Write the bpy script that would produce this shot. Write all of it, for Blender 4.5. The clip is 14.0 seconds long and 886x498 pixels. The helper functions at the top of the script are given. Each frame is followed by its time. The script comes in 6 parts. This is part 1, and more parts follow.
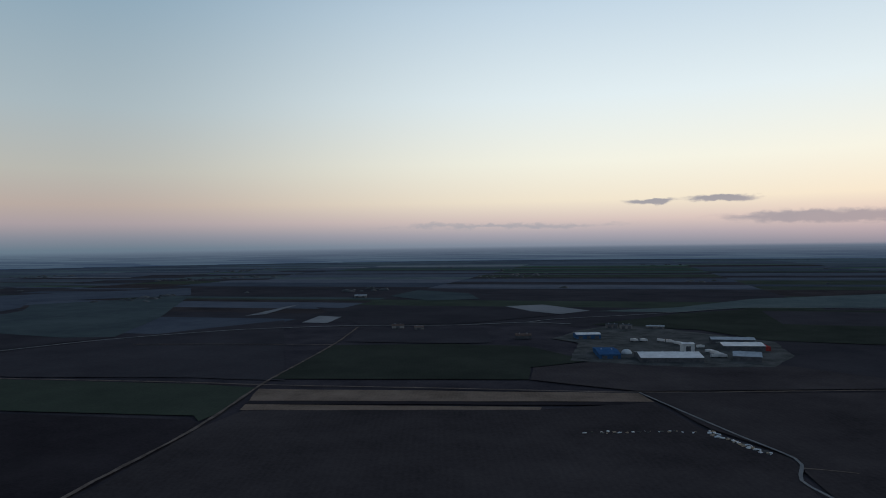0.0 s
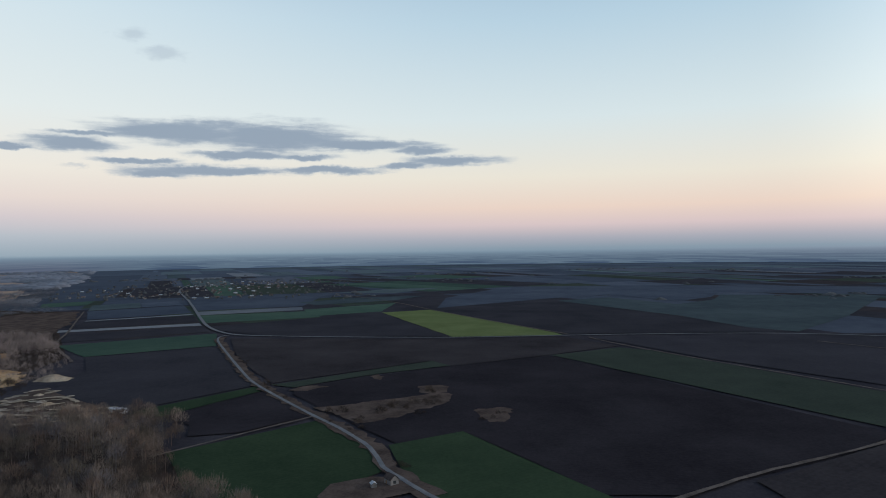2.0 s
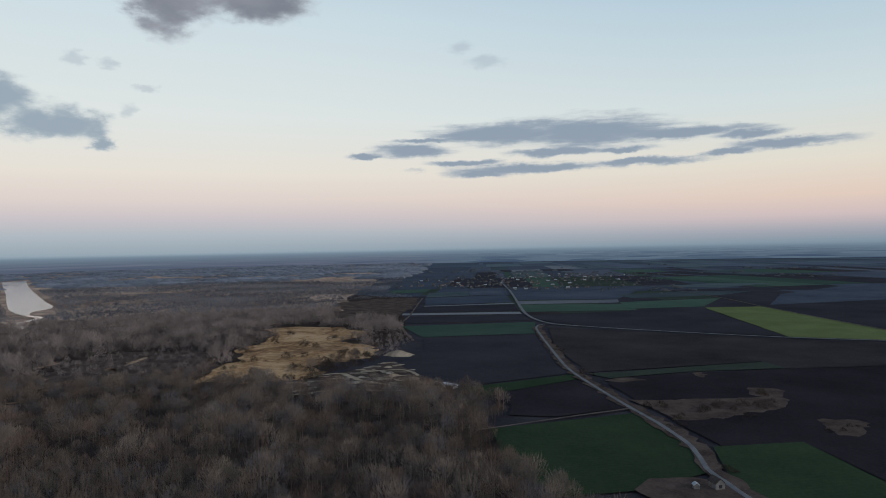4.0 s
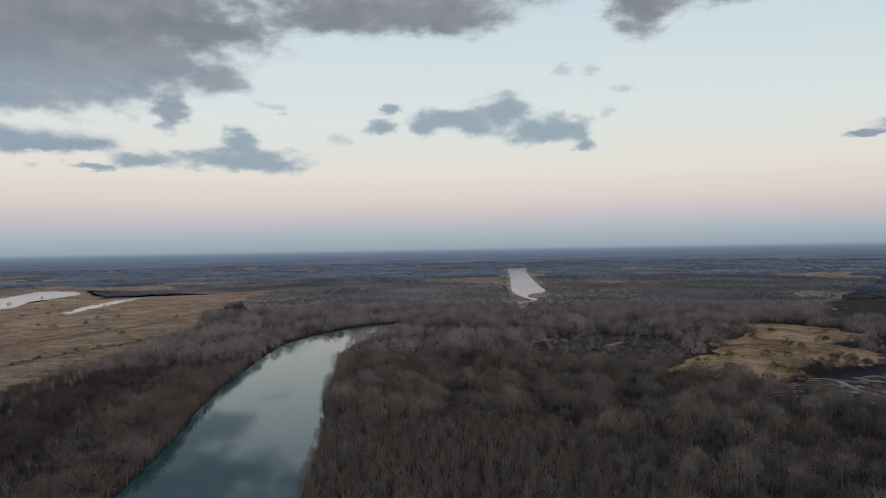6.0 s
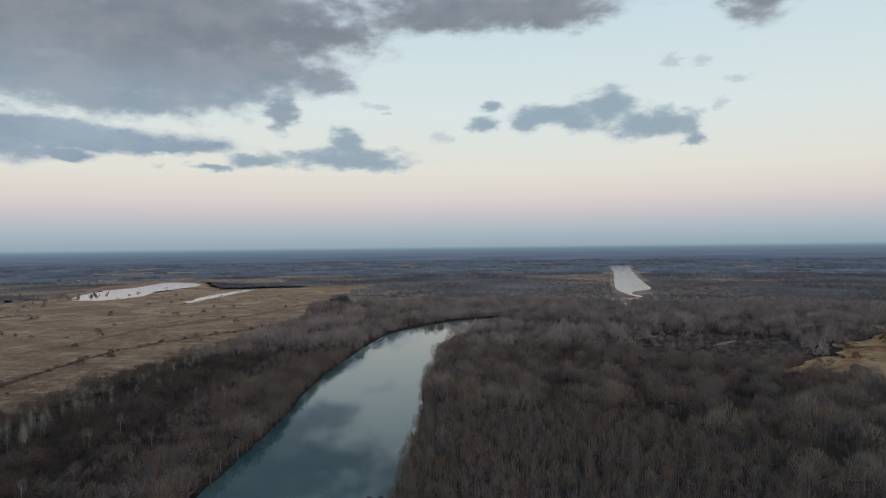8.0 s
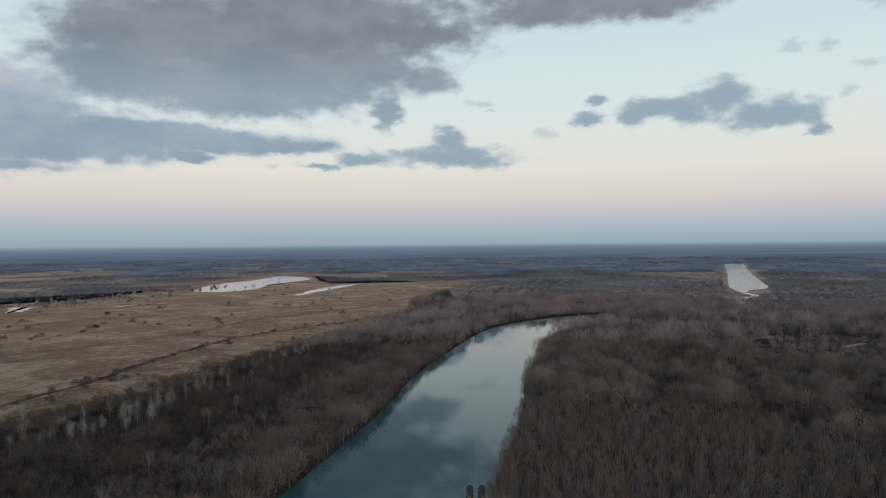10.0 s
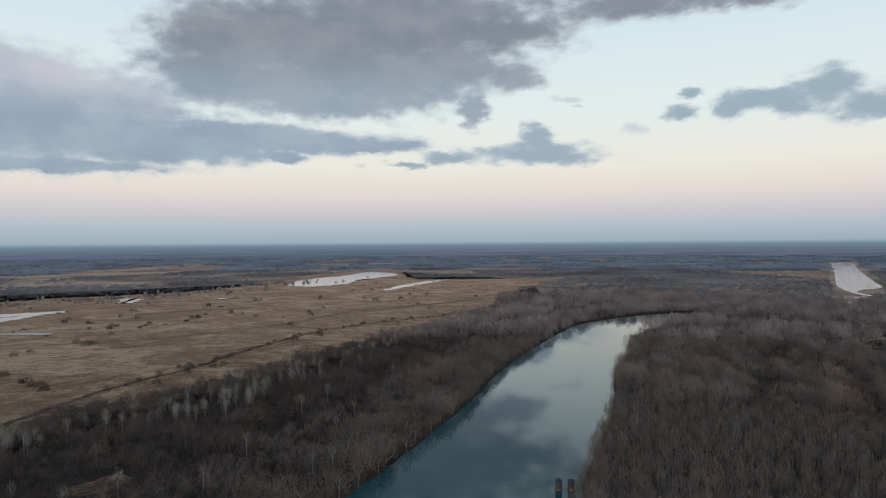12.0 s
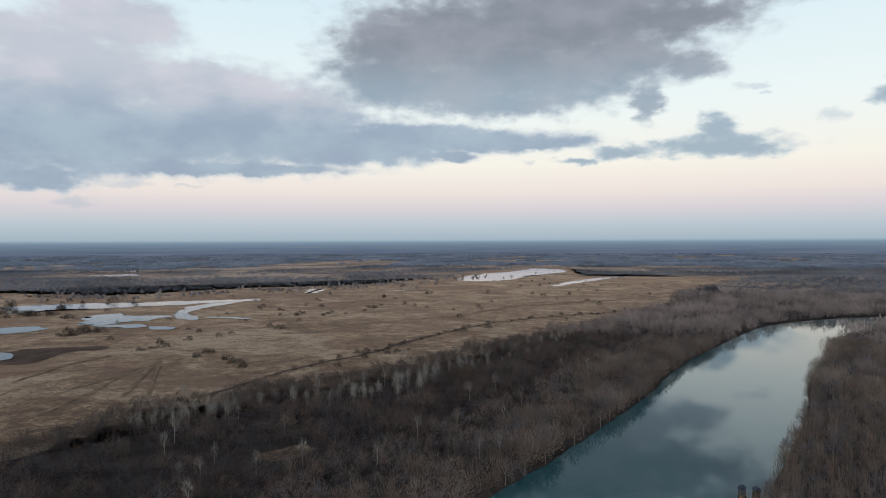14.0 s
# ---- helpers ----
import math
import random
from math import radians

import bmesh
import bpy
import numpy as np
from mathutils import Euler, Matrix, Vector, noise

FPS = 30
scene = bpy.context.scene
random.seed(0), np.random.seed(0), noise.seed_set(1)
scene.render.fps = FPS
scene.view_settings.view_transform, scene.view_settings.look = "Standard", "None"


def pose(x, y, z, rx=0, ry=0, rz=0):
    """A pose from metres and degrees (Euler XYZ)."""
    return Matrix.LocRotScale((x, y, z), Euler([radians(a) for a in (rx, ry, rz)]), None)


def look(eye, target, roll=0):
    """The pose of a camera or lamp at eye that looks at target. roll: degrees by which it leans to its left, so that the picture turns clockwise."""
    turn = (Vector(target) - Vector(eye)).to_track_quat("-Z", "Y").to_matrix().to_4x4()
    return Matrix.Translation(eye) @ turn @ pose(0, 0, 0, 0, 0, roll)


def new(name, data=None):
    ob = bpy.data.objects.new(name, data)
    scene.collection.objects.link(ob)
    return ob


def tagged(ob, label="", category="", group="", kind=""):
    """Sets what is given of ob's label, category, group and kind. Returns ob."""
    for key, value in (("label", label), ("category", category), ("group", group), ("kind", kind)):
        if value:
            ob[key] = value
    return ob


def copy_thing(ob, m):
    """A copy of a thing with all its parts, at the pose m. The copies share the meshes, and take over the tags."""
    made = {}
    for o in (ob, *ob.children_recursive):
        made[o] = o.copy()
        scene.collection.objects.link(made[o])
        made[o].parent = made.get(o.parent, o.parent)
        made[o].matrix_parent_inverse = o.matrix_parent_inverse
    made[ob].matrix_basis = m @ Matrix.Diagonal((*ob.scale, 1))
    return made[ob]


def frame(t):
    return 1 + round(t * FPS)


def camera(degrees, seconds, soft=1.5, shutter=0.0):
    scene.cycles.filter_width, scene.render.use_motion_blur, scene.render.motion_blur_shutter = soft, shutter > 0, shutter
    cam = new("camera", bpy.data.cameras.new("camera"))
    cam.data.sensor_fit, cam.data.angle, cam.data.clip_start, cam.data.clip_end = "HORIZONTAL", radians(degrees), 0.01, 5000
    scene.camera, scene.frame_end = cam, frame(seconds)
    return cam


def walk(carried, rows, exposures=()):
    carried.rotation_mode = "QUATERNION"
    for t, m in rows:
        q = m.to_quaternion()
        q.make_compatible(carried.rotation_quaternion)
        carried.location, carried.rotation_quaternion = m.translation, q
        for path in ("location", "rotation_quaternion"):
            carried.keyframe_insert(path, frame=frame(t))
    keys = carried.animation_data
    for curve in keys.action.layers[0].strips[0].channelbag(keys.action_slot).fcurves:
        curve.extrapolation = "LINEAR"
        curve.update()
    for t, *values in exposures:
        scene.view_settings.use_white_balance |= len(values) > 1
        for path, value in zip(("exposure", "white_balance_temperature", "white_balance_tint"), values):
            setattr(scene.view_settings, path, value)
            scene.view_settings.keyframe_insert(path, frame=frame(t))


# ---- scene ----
import itertools

cam = camera(66.2, 14.0, 1.0)
# seconds, x, y, z, heading (degrees anticlockwise from +y), tilt, roll
PATH = [
    (0.0, 0.0, -0.0, 110.0, 34.43, -0.28, -0.73),
    (0.3, 0.0, -0.3, 109.7, 45.08, -0.13, -1.06),
    (0.5, -0.0, -0.4, 109.5, 51.24, -0.23, -1.16),
    (0.8, -0.1, -0.4, 109.2, 60.39, -0.05, -1.04),
    (1.0, -0.1, -0.4, 109.1, 66.17, 0.09, -0.97),
    (1.2, 0.5, -0.4, 108.7, 72.99, 0.13, -0.94),
    (1.4, 0.6, 0.4, 108.7, 79.39, 0.26, -0.92),
    (1.5, 0.7, 0.8, 108.6, 82.03, 0.19, -0.91),
    (1.6, 0.6, 1.0, 108.5, 85.39, 0.13, -0.86),
    (2.0, 0.6, 1.8, 107.9, 87.93, 0.05, -0.76),
    (2.2, 0.5, 1.8, 107.6, 87.95, -0.03, -0.72),
    (2.5, 0.0, 1.7, 107.1, 89.11, -0.04, -0.79),
    (2.9, -0.6, 1.6, 106.5, 94.25, -0.04, -0.88),
    (3.4, -1.3, 1.5, 105.7, 103.25, -0.05, -0.99),
    (3.9, -2.0, 1.4, 104.9, 112.25, -0.05, -1.11),
    (4.3, -2.6, 1.3, 104.2, 119.51, -0.06, -1.20),
    (4.5, -2.5, 1.3, 104.0, 123.13, -0.04, -1.22),
    (5.0, -2.6, 1.3, 103.6, 133.95, 0.03, -1.08),
    (5.2, -2.7, 1.1, 103.3, 138.54, 0.02, -1.09),
    (5.5, -2.7, 1.0, 103.0, 145.33, 0.00, -1.11),
    (5.9, -2.7, 0.4, 102.5, 150.86, 0.16, -0.87),
    (6.0, -2.7, 0.3, 102.4, 152.49, -0.01, -0.95),
    (6.5, -3.0, 0.2, 101.2, 154.90, -0.08, -0.83),
    (7.0, -3.4, -0.5, 100.1, 157.25, -0.08, -0.74),
    (7.5, -4.1, -1.1, 99.0, 159.56, -0.13, -0.72),
    (8.0, -4.5, -1.4, 97.8, 160.98, -0.13, -0.65),
    (8.5, -4.9, -1.7, 97.0, 161.36, -0.16, -0.63),
    (8.6, -5.0, -1.7, 96.8, 161.63, -0.17, -0.61),
    (8.8, -5.0, -1.9, 96.6, 166.56, -0.18, -0.57),
    (9.0, -5.1, -2.0, 96.3, 169.61, -0.19, -0.53),
    (9.2, -5.1, -2.1, 96.0, 169.76, -0.21, -0.52),
    (10.2, -4.9, -2.8, 94.4, 169.55, -0.32, -0.47),
    (10.7, -4.8, -3.1, 93.6, 170.15, -0.37, -0.44),
    (11.0, -4.7, -3.3, 93.1, 171.15, -0.40, -0.43),
    (11.3, -4.6, -3.5, 92.6, 172.45, -0.43, -0.41),
    (11.5, -4.6, -3.6, 92.3, 173.55, -0.45, -0.40),
    (12.0, -4.1, -4.2, 91.4, 176.79, -0.44, -0.37),
    (12.5, -3.8, -5.2, 90.5, 181.08, -0.50, -0.38),
    (13.0, -3.9, -5.8, 89.6, 185.82, -0.56, -0.26),
    (13.3, -4.0, -6.0, 89.0, 188.42, -0.59, -0.25),
    (13.5, -4.0, -6.1, 88.5, 189.65, -0.56, -0.25),
    (14.0, -4.2, -6.1, 87.5, 190.91, -0.59, -0.21),
]
walk(cam, [(t, pose(x, y, z, 90 + tilt, 0, turn) @ pose(0, 0, 0, 0, 0, roll)) for t, x, y, z, turn, tilt, roll in PATH],
     exposures=[(0.0, -0.58, 6050, 8), (1.0, -0.25, 6250, 9), (2.0, 0.14, 6400, 10), (5.0, -0.02, 6450, 10), (7.5, 0.0, 6300, 7),
                (9.0, 0.0, 6250, 6), (11.5, 0.08, 6300, 7), (14.0, 0.27, 6350, 8)])

# ---- sky and light: clear dusk with scattered cloud, the sun just gone near +y ----
world = bpy.data.worlds.new("dusk_sky")
scene.world = world
world.use_nodes = True
WN, WL = world.node_tree.nodes, world.node_tree.links
WN.clear()


def wmath(op, a, b=None, c=None, clamp=False):
    n = WN.new("ShaderNodeMath")
    n.operation, n.use_clamp = op, clamp
    for i, v in enumerate((a, b, c)):
        if v is None:
            continue
        if isinstance(v, (int, float)):
            n.inputs[i].default_value = v
        else:
            WL.new(v, n.inputs[i])
    return n.outputs[0]


def wvec(op, a, b=None, c=None):
    n = WN.new("ShaderNodeVectorMath")
    n.operation = op
    for i, v in enumerate((a, b, c)):
        if v is None:
            continue
        if isinstance(v, tuple):
            n.inputs[i].default_value = v
        else:
            WL.new(v, n.inputs[i])
    return n.outputs["Value"] if op == "LENGTH" else n.outputs["Vector"]


def wmix(f, a, b):
    n = WN.new("ShaderNodeMix")
    n.data_type = "RGBA"
    for i, v in ((0, f), (6, a), (7, b)):
        if isinstance(v, (int, float)):
            n.inputs[i].default_value = v
        elif isinstance(v, tuple):
            n.inputs[i].default_value = (*v, 1)
        else:
            WL.new(v, n.inputs[i])
    return n.outputs[2]


def wsmooth(v, lo, hi):
    n = WN.new("ShaderNodeMapRange")
    n.interpolation_type = "SMOOTHSTEP"
    n.inputs["From Min"].default_value, n.inputs["From Max"].default_value = lo, hi
    WL.new(v, n.inputs["Value"])
    return n.outputs["Result"]


def srgb(r, g, b):
    """Linear colour from display values of 0 to 255."""
    return tuple((v / 255 / 12.92) if v / 255 <= 0.04045 else ((v / 255 + 0.055) / 1.055) ** 2.4 for v in (r, g, b))


def wramp(fac, stops):
    n = WN.new("ShaderNodeValToRGB")
    el = n.color_ramp.elements
    while len(el) < len(stops):
        el.new(0.5)
    for e, (p, col) in zip(el, stops):
        e.position, e.color = p, (*srgb(*col), 1)
    WL.new(fac, n.inputs["Fac"])
    return n.outputs["Color"]


def wnoise(vec, scale, detail, rough=0.55):
    n = WN.new("ShaderNodeTexNoise")
    n.inputs["Scale"].default_value, n.inputs["Detail"].default_value, n.inputs["Roughness"].default_value = scale, detail, rough
    WL.new(vec, n.inputs["Vector"])
    return n


direction = WN.new("ShaderNodeTexCoord").outputs["Generated"]
split = WN.new("ShaderNodeSeparateXYZ")
WL.new(direction, split.inputs[0])
dx, dy, dz = split.outputs
azimuth = wmath("MULTIPLY", wmath("ARCTAN2", dx, wmath("MULTIPLY", dy, -1.0)), 57.29578)      # 0 is away from the sunset
elevation = wmath("MULTIPLY", wmath("ARCSINE", dz), 57.29578)
height = wmath("DIVIDE", elevation, 40.0, clamp=True)

# colour by height, 0 to 40 degrees: away from the sunset, across it, and towards it
away = wramp(height, [(0.0, (148, 164, 175)), (0.035, (172, 182, 190)), (0.07, (200, 193, 197)), (0.105, (220, 208, 202)),
                      (0.16, (228, 222, 212)), (0.27, (220, 226, 224)), (0.46, (204, 219, 225)), (0.62, (180, 201, 217)), (1.0, (108, 132, 162))])
across = wramp(height, [(0.0, (128, 146, 160)), (0.022, (162, 164, 174)), (0.05, (206, 188, 188)), (0.085, (224, 202, 188)),
                        (0.15, (224, 218, 204)), (0.27, (206, 218, 220)), (0.46, (176, 200, 214)), (0.62, (150, 178, 200)), (1.0, (104, 130, 162))])
towards = wramp(height, [(0.0, (160, 168, 182)), (0.022, (206, 196, 202)), (0.05, (258, 232, 220)), (0.09, (292, 272, 240)),
                         (0.17, (296, 288, 264)), (0.30, (276, 283, 280)), (0.48, (240, 256, 266)), (0.65, (176, 202, 224)), (1.0, (106, 132, 164))])
facing = wmath("COSINE", wmath("DIVIDE", azimuth, 57.29578))
sky = wmix(wsmooth(facing, -0.25, 0.75), across, away)
sky = wmix(wsmooth(facing, -0.45, -0.98), sky, towards)

# clouds: soft ellipses (azimuth from the away direction, elevation, half width, half height), broken up by noise
MAIN = [(0, 18.1, 12.0, 3.2), (7, 15.9, 9.5, 3.9), (14.0, 16.0, 5.5, 3.2), (15, 13.5, 5, 2.2), (1.9, 13.7, 7.6, 2.6), (10.2, 12.8, 6.5, 1.9), (-3.7, 14.7, 5.0, 2.3),
        (5.9, 11.4, 5.8, 1.0), (-8.5, 17.2, 5.2, 1.1), (-9.2, 13.6, 2.2, 1.1), (-5.8, 11.0, 1.1, 1.3), (-19.8, 19.0, 6.2, 1.4), (-27, 18.8, 6.0, 1.3),
        (-24, 21.5, 14, 2.2), (0, 23.5, 16, 3.5), (-44.3, 18.9, 2.2, 2.2), (-50.5, 19.6, 4.0, 1.4), (-47, 21.5, 6, 1.6)]
SHELF = [(31.5, 8.4, 12.5, 2.3), (25.5, 10.2, 7.6, 2.6), (30.7, 11.9, 4.9, 2.1), (21.4, 8.3, 5.0, 1.5), (40.5, 7.4, 9.0, 1.9), (39.3, 12.4, 5.9, 3.1),
         (42, 9.3, 6.1, 2.4), (36.7, 16.6, 4.1, 1.8), (43, 14.9, 2.6, 1.1), (28.6, 5.9, 9.0, 0.45), (42, 4.8, 4.0, 0.8), (10.2, 8.4, 8.9, 0.85),
         (3.7, 8.1, 4.8, 0.5), (13.5, 9.0, 4.8, 0.8), (10.2, 7.2, 2.0, 0.36), (18.4, 7.4, 6.5, 0.9), (56, 10, 11, 4.5), (38, 20, 10, 1.2)]
BANK = [(-71.5, 9.4, 5.1, 0.85), (-78, 9.3, 5.5, 1.1), (-85.4, 8.8, 4.5, 0.42), (-73.6, 6.5, 6.3, 0.36), (-81.6, 6.7, 5.2, 0.28), (-69.2, 6.15, 2.0, 0.26),
        (-75.8, 7.8, 3.7, 0.27), (-80.7, 7.7, 1.9, 0.2), (-67.8, 7.1, 2.6, 0.22), (-63.3, 8.2, 2.5, 0.58), (-64.4, 9.0, 2.3, 0.18), (-59.6, 7.8, 1.4, 0.2),
        (-92.9, 7.4, 3.6, 0.38), (-89.1, 7.1, 1.9, 0.24), (-90.1, 8.3, 2.1, 0.28), (-167.8, 3.5, 2.2, 0.22), (-162.8, 3.4, 1.5, 0.16), (-175.6, 1.8, 5.8, 0.33)]
PUFFS = [(-23.3, 11.6, 0.9, 0.4), (-22.8, 10.2, 1.3, 0.55), (-28.3, 10.9, 2.7, 0.8), (-26, 10.3, 1.1, 0.7), (-33, 11.2, 2.6, 1.2), (-30.3, 10.3, 1.8, 0.9),
         (-35.7, 9.6, 2.6, 0.94), (-37.5, 9.7, 1.9, 1.0), (-39.3, 8.3, 0.7, 0.47), (-10.7, 7.4, 4.8, 0.75), (-11, 8.7, 1.4, 1.1), (-13.6, 7.1, 2.6, 0.55),
         (-3.6, 7.2, 2.1, 0.5), (-0.4, 6.6, 1.5, 0.23)]
FAINT = [(-69.9, 15.2, 1.8, 0.55), (-67.5, 16.4, 1.3, 0.5), (-63.8, 6.5, 1.0, 0.18), (-19, 9.1, 1.1, 0.47), (-41.3, 10.9, 0.8, 0.57), (-37.6, 14.4, 0.8, 0.42),
         (-40, 14.3, 0.9, 0.38), (-42.5, 12.7, 1.0, 0.3), (-14.5, 11.1, 0.4, 0.18), (3.7, 6.5, 0.7, 0.16), (-13.7, 11.7, 1.4, 0.28), (39.4, 3.1, 1.5, 0.38),
         (35.6, 4.5, 1.8, 0.35), (31.3, 4.5, 1.2, 0.2), (-176, 2.0, 8, 0.4), (-150, 1.6, 9, 0.25)]

plain = WN.new("ShaderNodeCombineXYZ")
WL.new(wmath("MULTIPLY", azimuth, 0.55), plain.inputs[0])
WL.new(elevation, plain.inputs[1])
wisps = wnoise(plain.outputs[0], 0.55, 6.0, 0.6)
tufts = wnoise(plain.outputs[0], 1.7, 4.0, 0.6)
spot = WN.new("ShaderNodeCombineXYZ")
WL.new(azimuth, spot.inputs[0])
WL.new(elevation, spot.inputs[1])
puffs = wnoise(plain.outputs[0], 0.8, 6.0, 0.52)
streaks = WN.new("ShaderNodeCombineXYZ")
WL.new(wmath("MULTIPLY", azimuth, 0.22), streaks.inputs[0])
WL.new(wmath("MULTIPLY", elevation, 1.6), streaks.inputs[1])
combed = wnoise(streaks.outputs[0], 0.9, 6.0, 0.6)


def cloud_depth(ellipses, wide, fine, blend, fray, torn, swollen=1.3):
    """How deep inside a cloud: distance to the nearest ellipse, pushed about and frayed by noise."""
    bend = wvec("ADD", wvec("MULTIPLY_ADD", wisps.outputs["Color"], (4.4 * wide, 1.7 * wide, 0.0), (-2.2 * wide, -0.85 * wide, 0.0)),
                wvec("MULTIPLY_ADD", tufts.outputs["Color"], (2.6 * fine, 1.3 * fine, 0.0), (-1.3 * fine, -0.65 * fine, 0.0)))
    at = wvec("ADD", spot.outputs[0], bend)
    nearest = None
    for a, e, w, h in ellipses:
        r = wvec("LENGTH", wvec("MULTIPLY_ADD", at, (1 / w, 1 / h, 0.0), (-a / w, -e / h, 0.0)))
        nearest = r if nearest is None else wmath("SMOOTH_MIN", nearest, r, blend)
    return wmath("ADD", wmath("SUBTRACT", swollen, nearest), wmath("MULTIPLY", wmath("SUBTRACT", fray.outputs["Fac"], 0.5), torn))


deep_main = cloud_depth(MAIN, 0.8, 0.6, 0.6, puffs, 1.3, 1.4)
deep_shelf = cloud_depth(SHELF, 0.6, 0.5, 0.6, puffs, 1.3, 1.5)
deep_bank = cloud_depth(BANK, 0.42, 0.38, 0.6, combed, 1.9, 1.62)
deep_puffs = cloud_depth(PUFFS, 0.42, 0.6, 0.6, puffs, 1.9, 1.5)
deep_faint = cloud_depth(FAINT, 0.5, 0.7, 0.3, puffs, 1.9)
billow = wnoise(plain.outputs[0], 0.26, 5.0, 0.55)
swell = wsmooth(billow.outputs["Fac"], 0.36, 0.64)

# each cloud is pale and thin at its rim, dark where it is thick
rim_main, rim_low = srgb(178, 186, 194), srgb(176, 190, 198)
thick = wmix(wsmooth(elevation, 11.0, 17.0), srgb(138, 153, 167), srgb(118, 123, 134))
main_body = wmix(wsmooth(deep_main, 0.0, 0.9), rim_main, wmix(wmath("MULTIPLY", swell, 0.25), thick, srgb(176, 174, 182)))
rosy = wmix(wsmooth(elevation, 8.5, 13.0), srgb(152, 168, 182), srgb(194, 190, 198))
shelf_body = wmix(wsmooth(deep_shelf, 0.0, 0.8), srgb(186, 194, 202), wmix(wmath("MULTIPLY", swell, 0.8), wmix(wsmooth(elevation, 9.0, 14.0), srgb(134, 150, 170), srgb(176, 180, 190)), rosy))
low_body = wmix(wsmooth(deep_bank, 0.1, 1.1), srgb(178, 188, 196), srgb(134, 150, 168))
low_body = wmix(wsmooth(elevation, 6.0, 2.5), low_body, srgb(190, 184, 190))
puff_body = wmix(wsmooth(deep_puffs, 0.0, 1.1), srgb(190, 200, 205), srgb(144, 161, 175))
for depth, lo, hi, most, body in ((deep_faint, 0.0, 1.1, 0.42, srgb(158, 172, 186)), (deep_shelf, -0.15, 0.65, 0.93, shelf_body), (deep_main, -0.12, 0.6, 0.95, main_body),
                                  (deep_bank, 0.0, 0.85, 0.92, low_body), (deep_puffs, -0.05, 0.8, 0.92, puff_body)):
    sky = wmix(wmath("MULTIPLY", wsmooth(depth, lo, hi), most), sky, body)

nishita = WN.new("ShaderNodeTexSky")
nishita.sky_type, nishita.sun_disc = "NISHITA", False
nishita.sun_elevation, nishita.sun_rotation = radians(1.0), radians(0)
glow = WN.new("ShaderNodeMix")
glow.data_type, glow.blend_type = "RGBA", "ADD"
glow.inputs[0].default_value = 0.006
WL.new(sky, glow.inputs[6])
WL.new(nishita.outputs[0], glow.inputs[7])
background = WN.new("ShaderNodeBackground")
background.inputs["Strength"].default_value = 1.0
WL.new(glow.outputs[2], background.inputs["Color"])
WL.new(background.outputs[0], WN.new("ShaderNodeOutputWorld").inputs["Surface"])

sun = new("afterglow_sun", bpy.data.lights.new("afterglow_sun", "SUN"))
sun.data.energy, sun.data.angle, sun.data.color = 1.35, radians(40), (1.0, 0.92, 0.84)
sun.matrix_world = look((0, 0, 300), (0, -1000, 150))


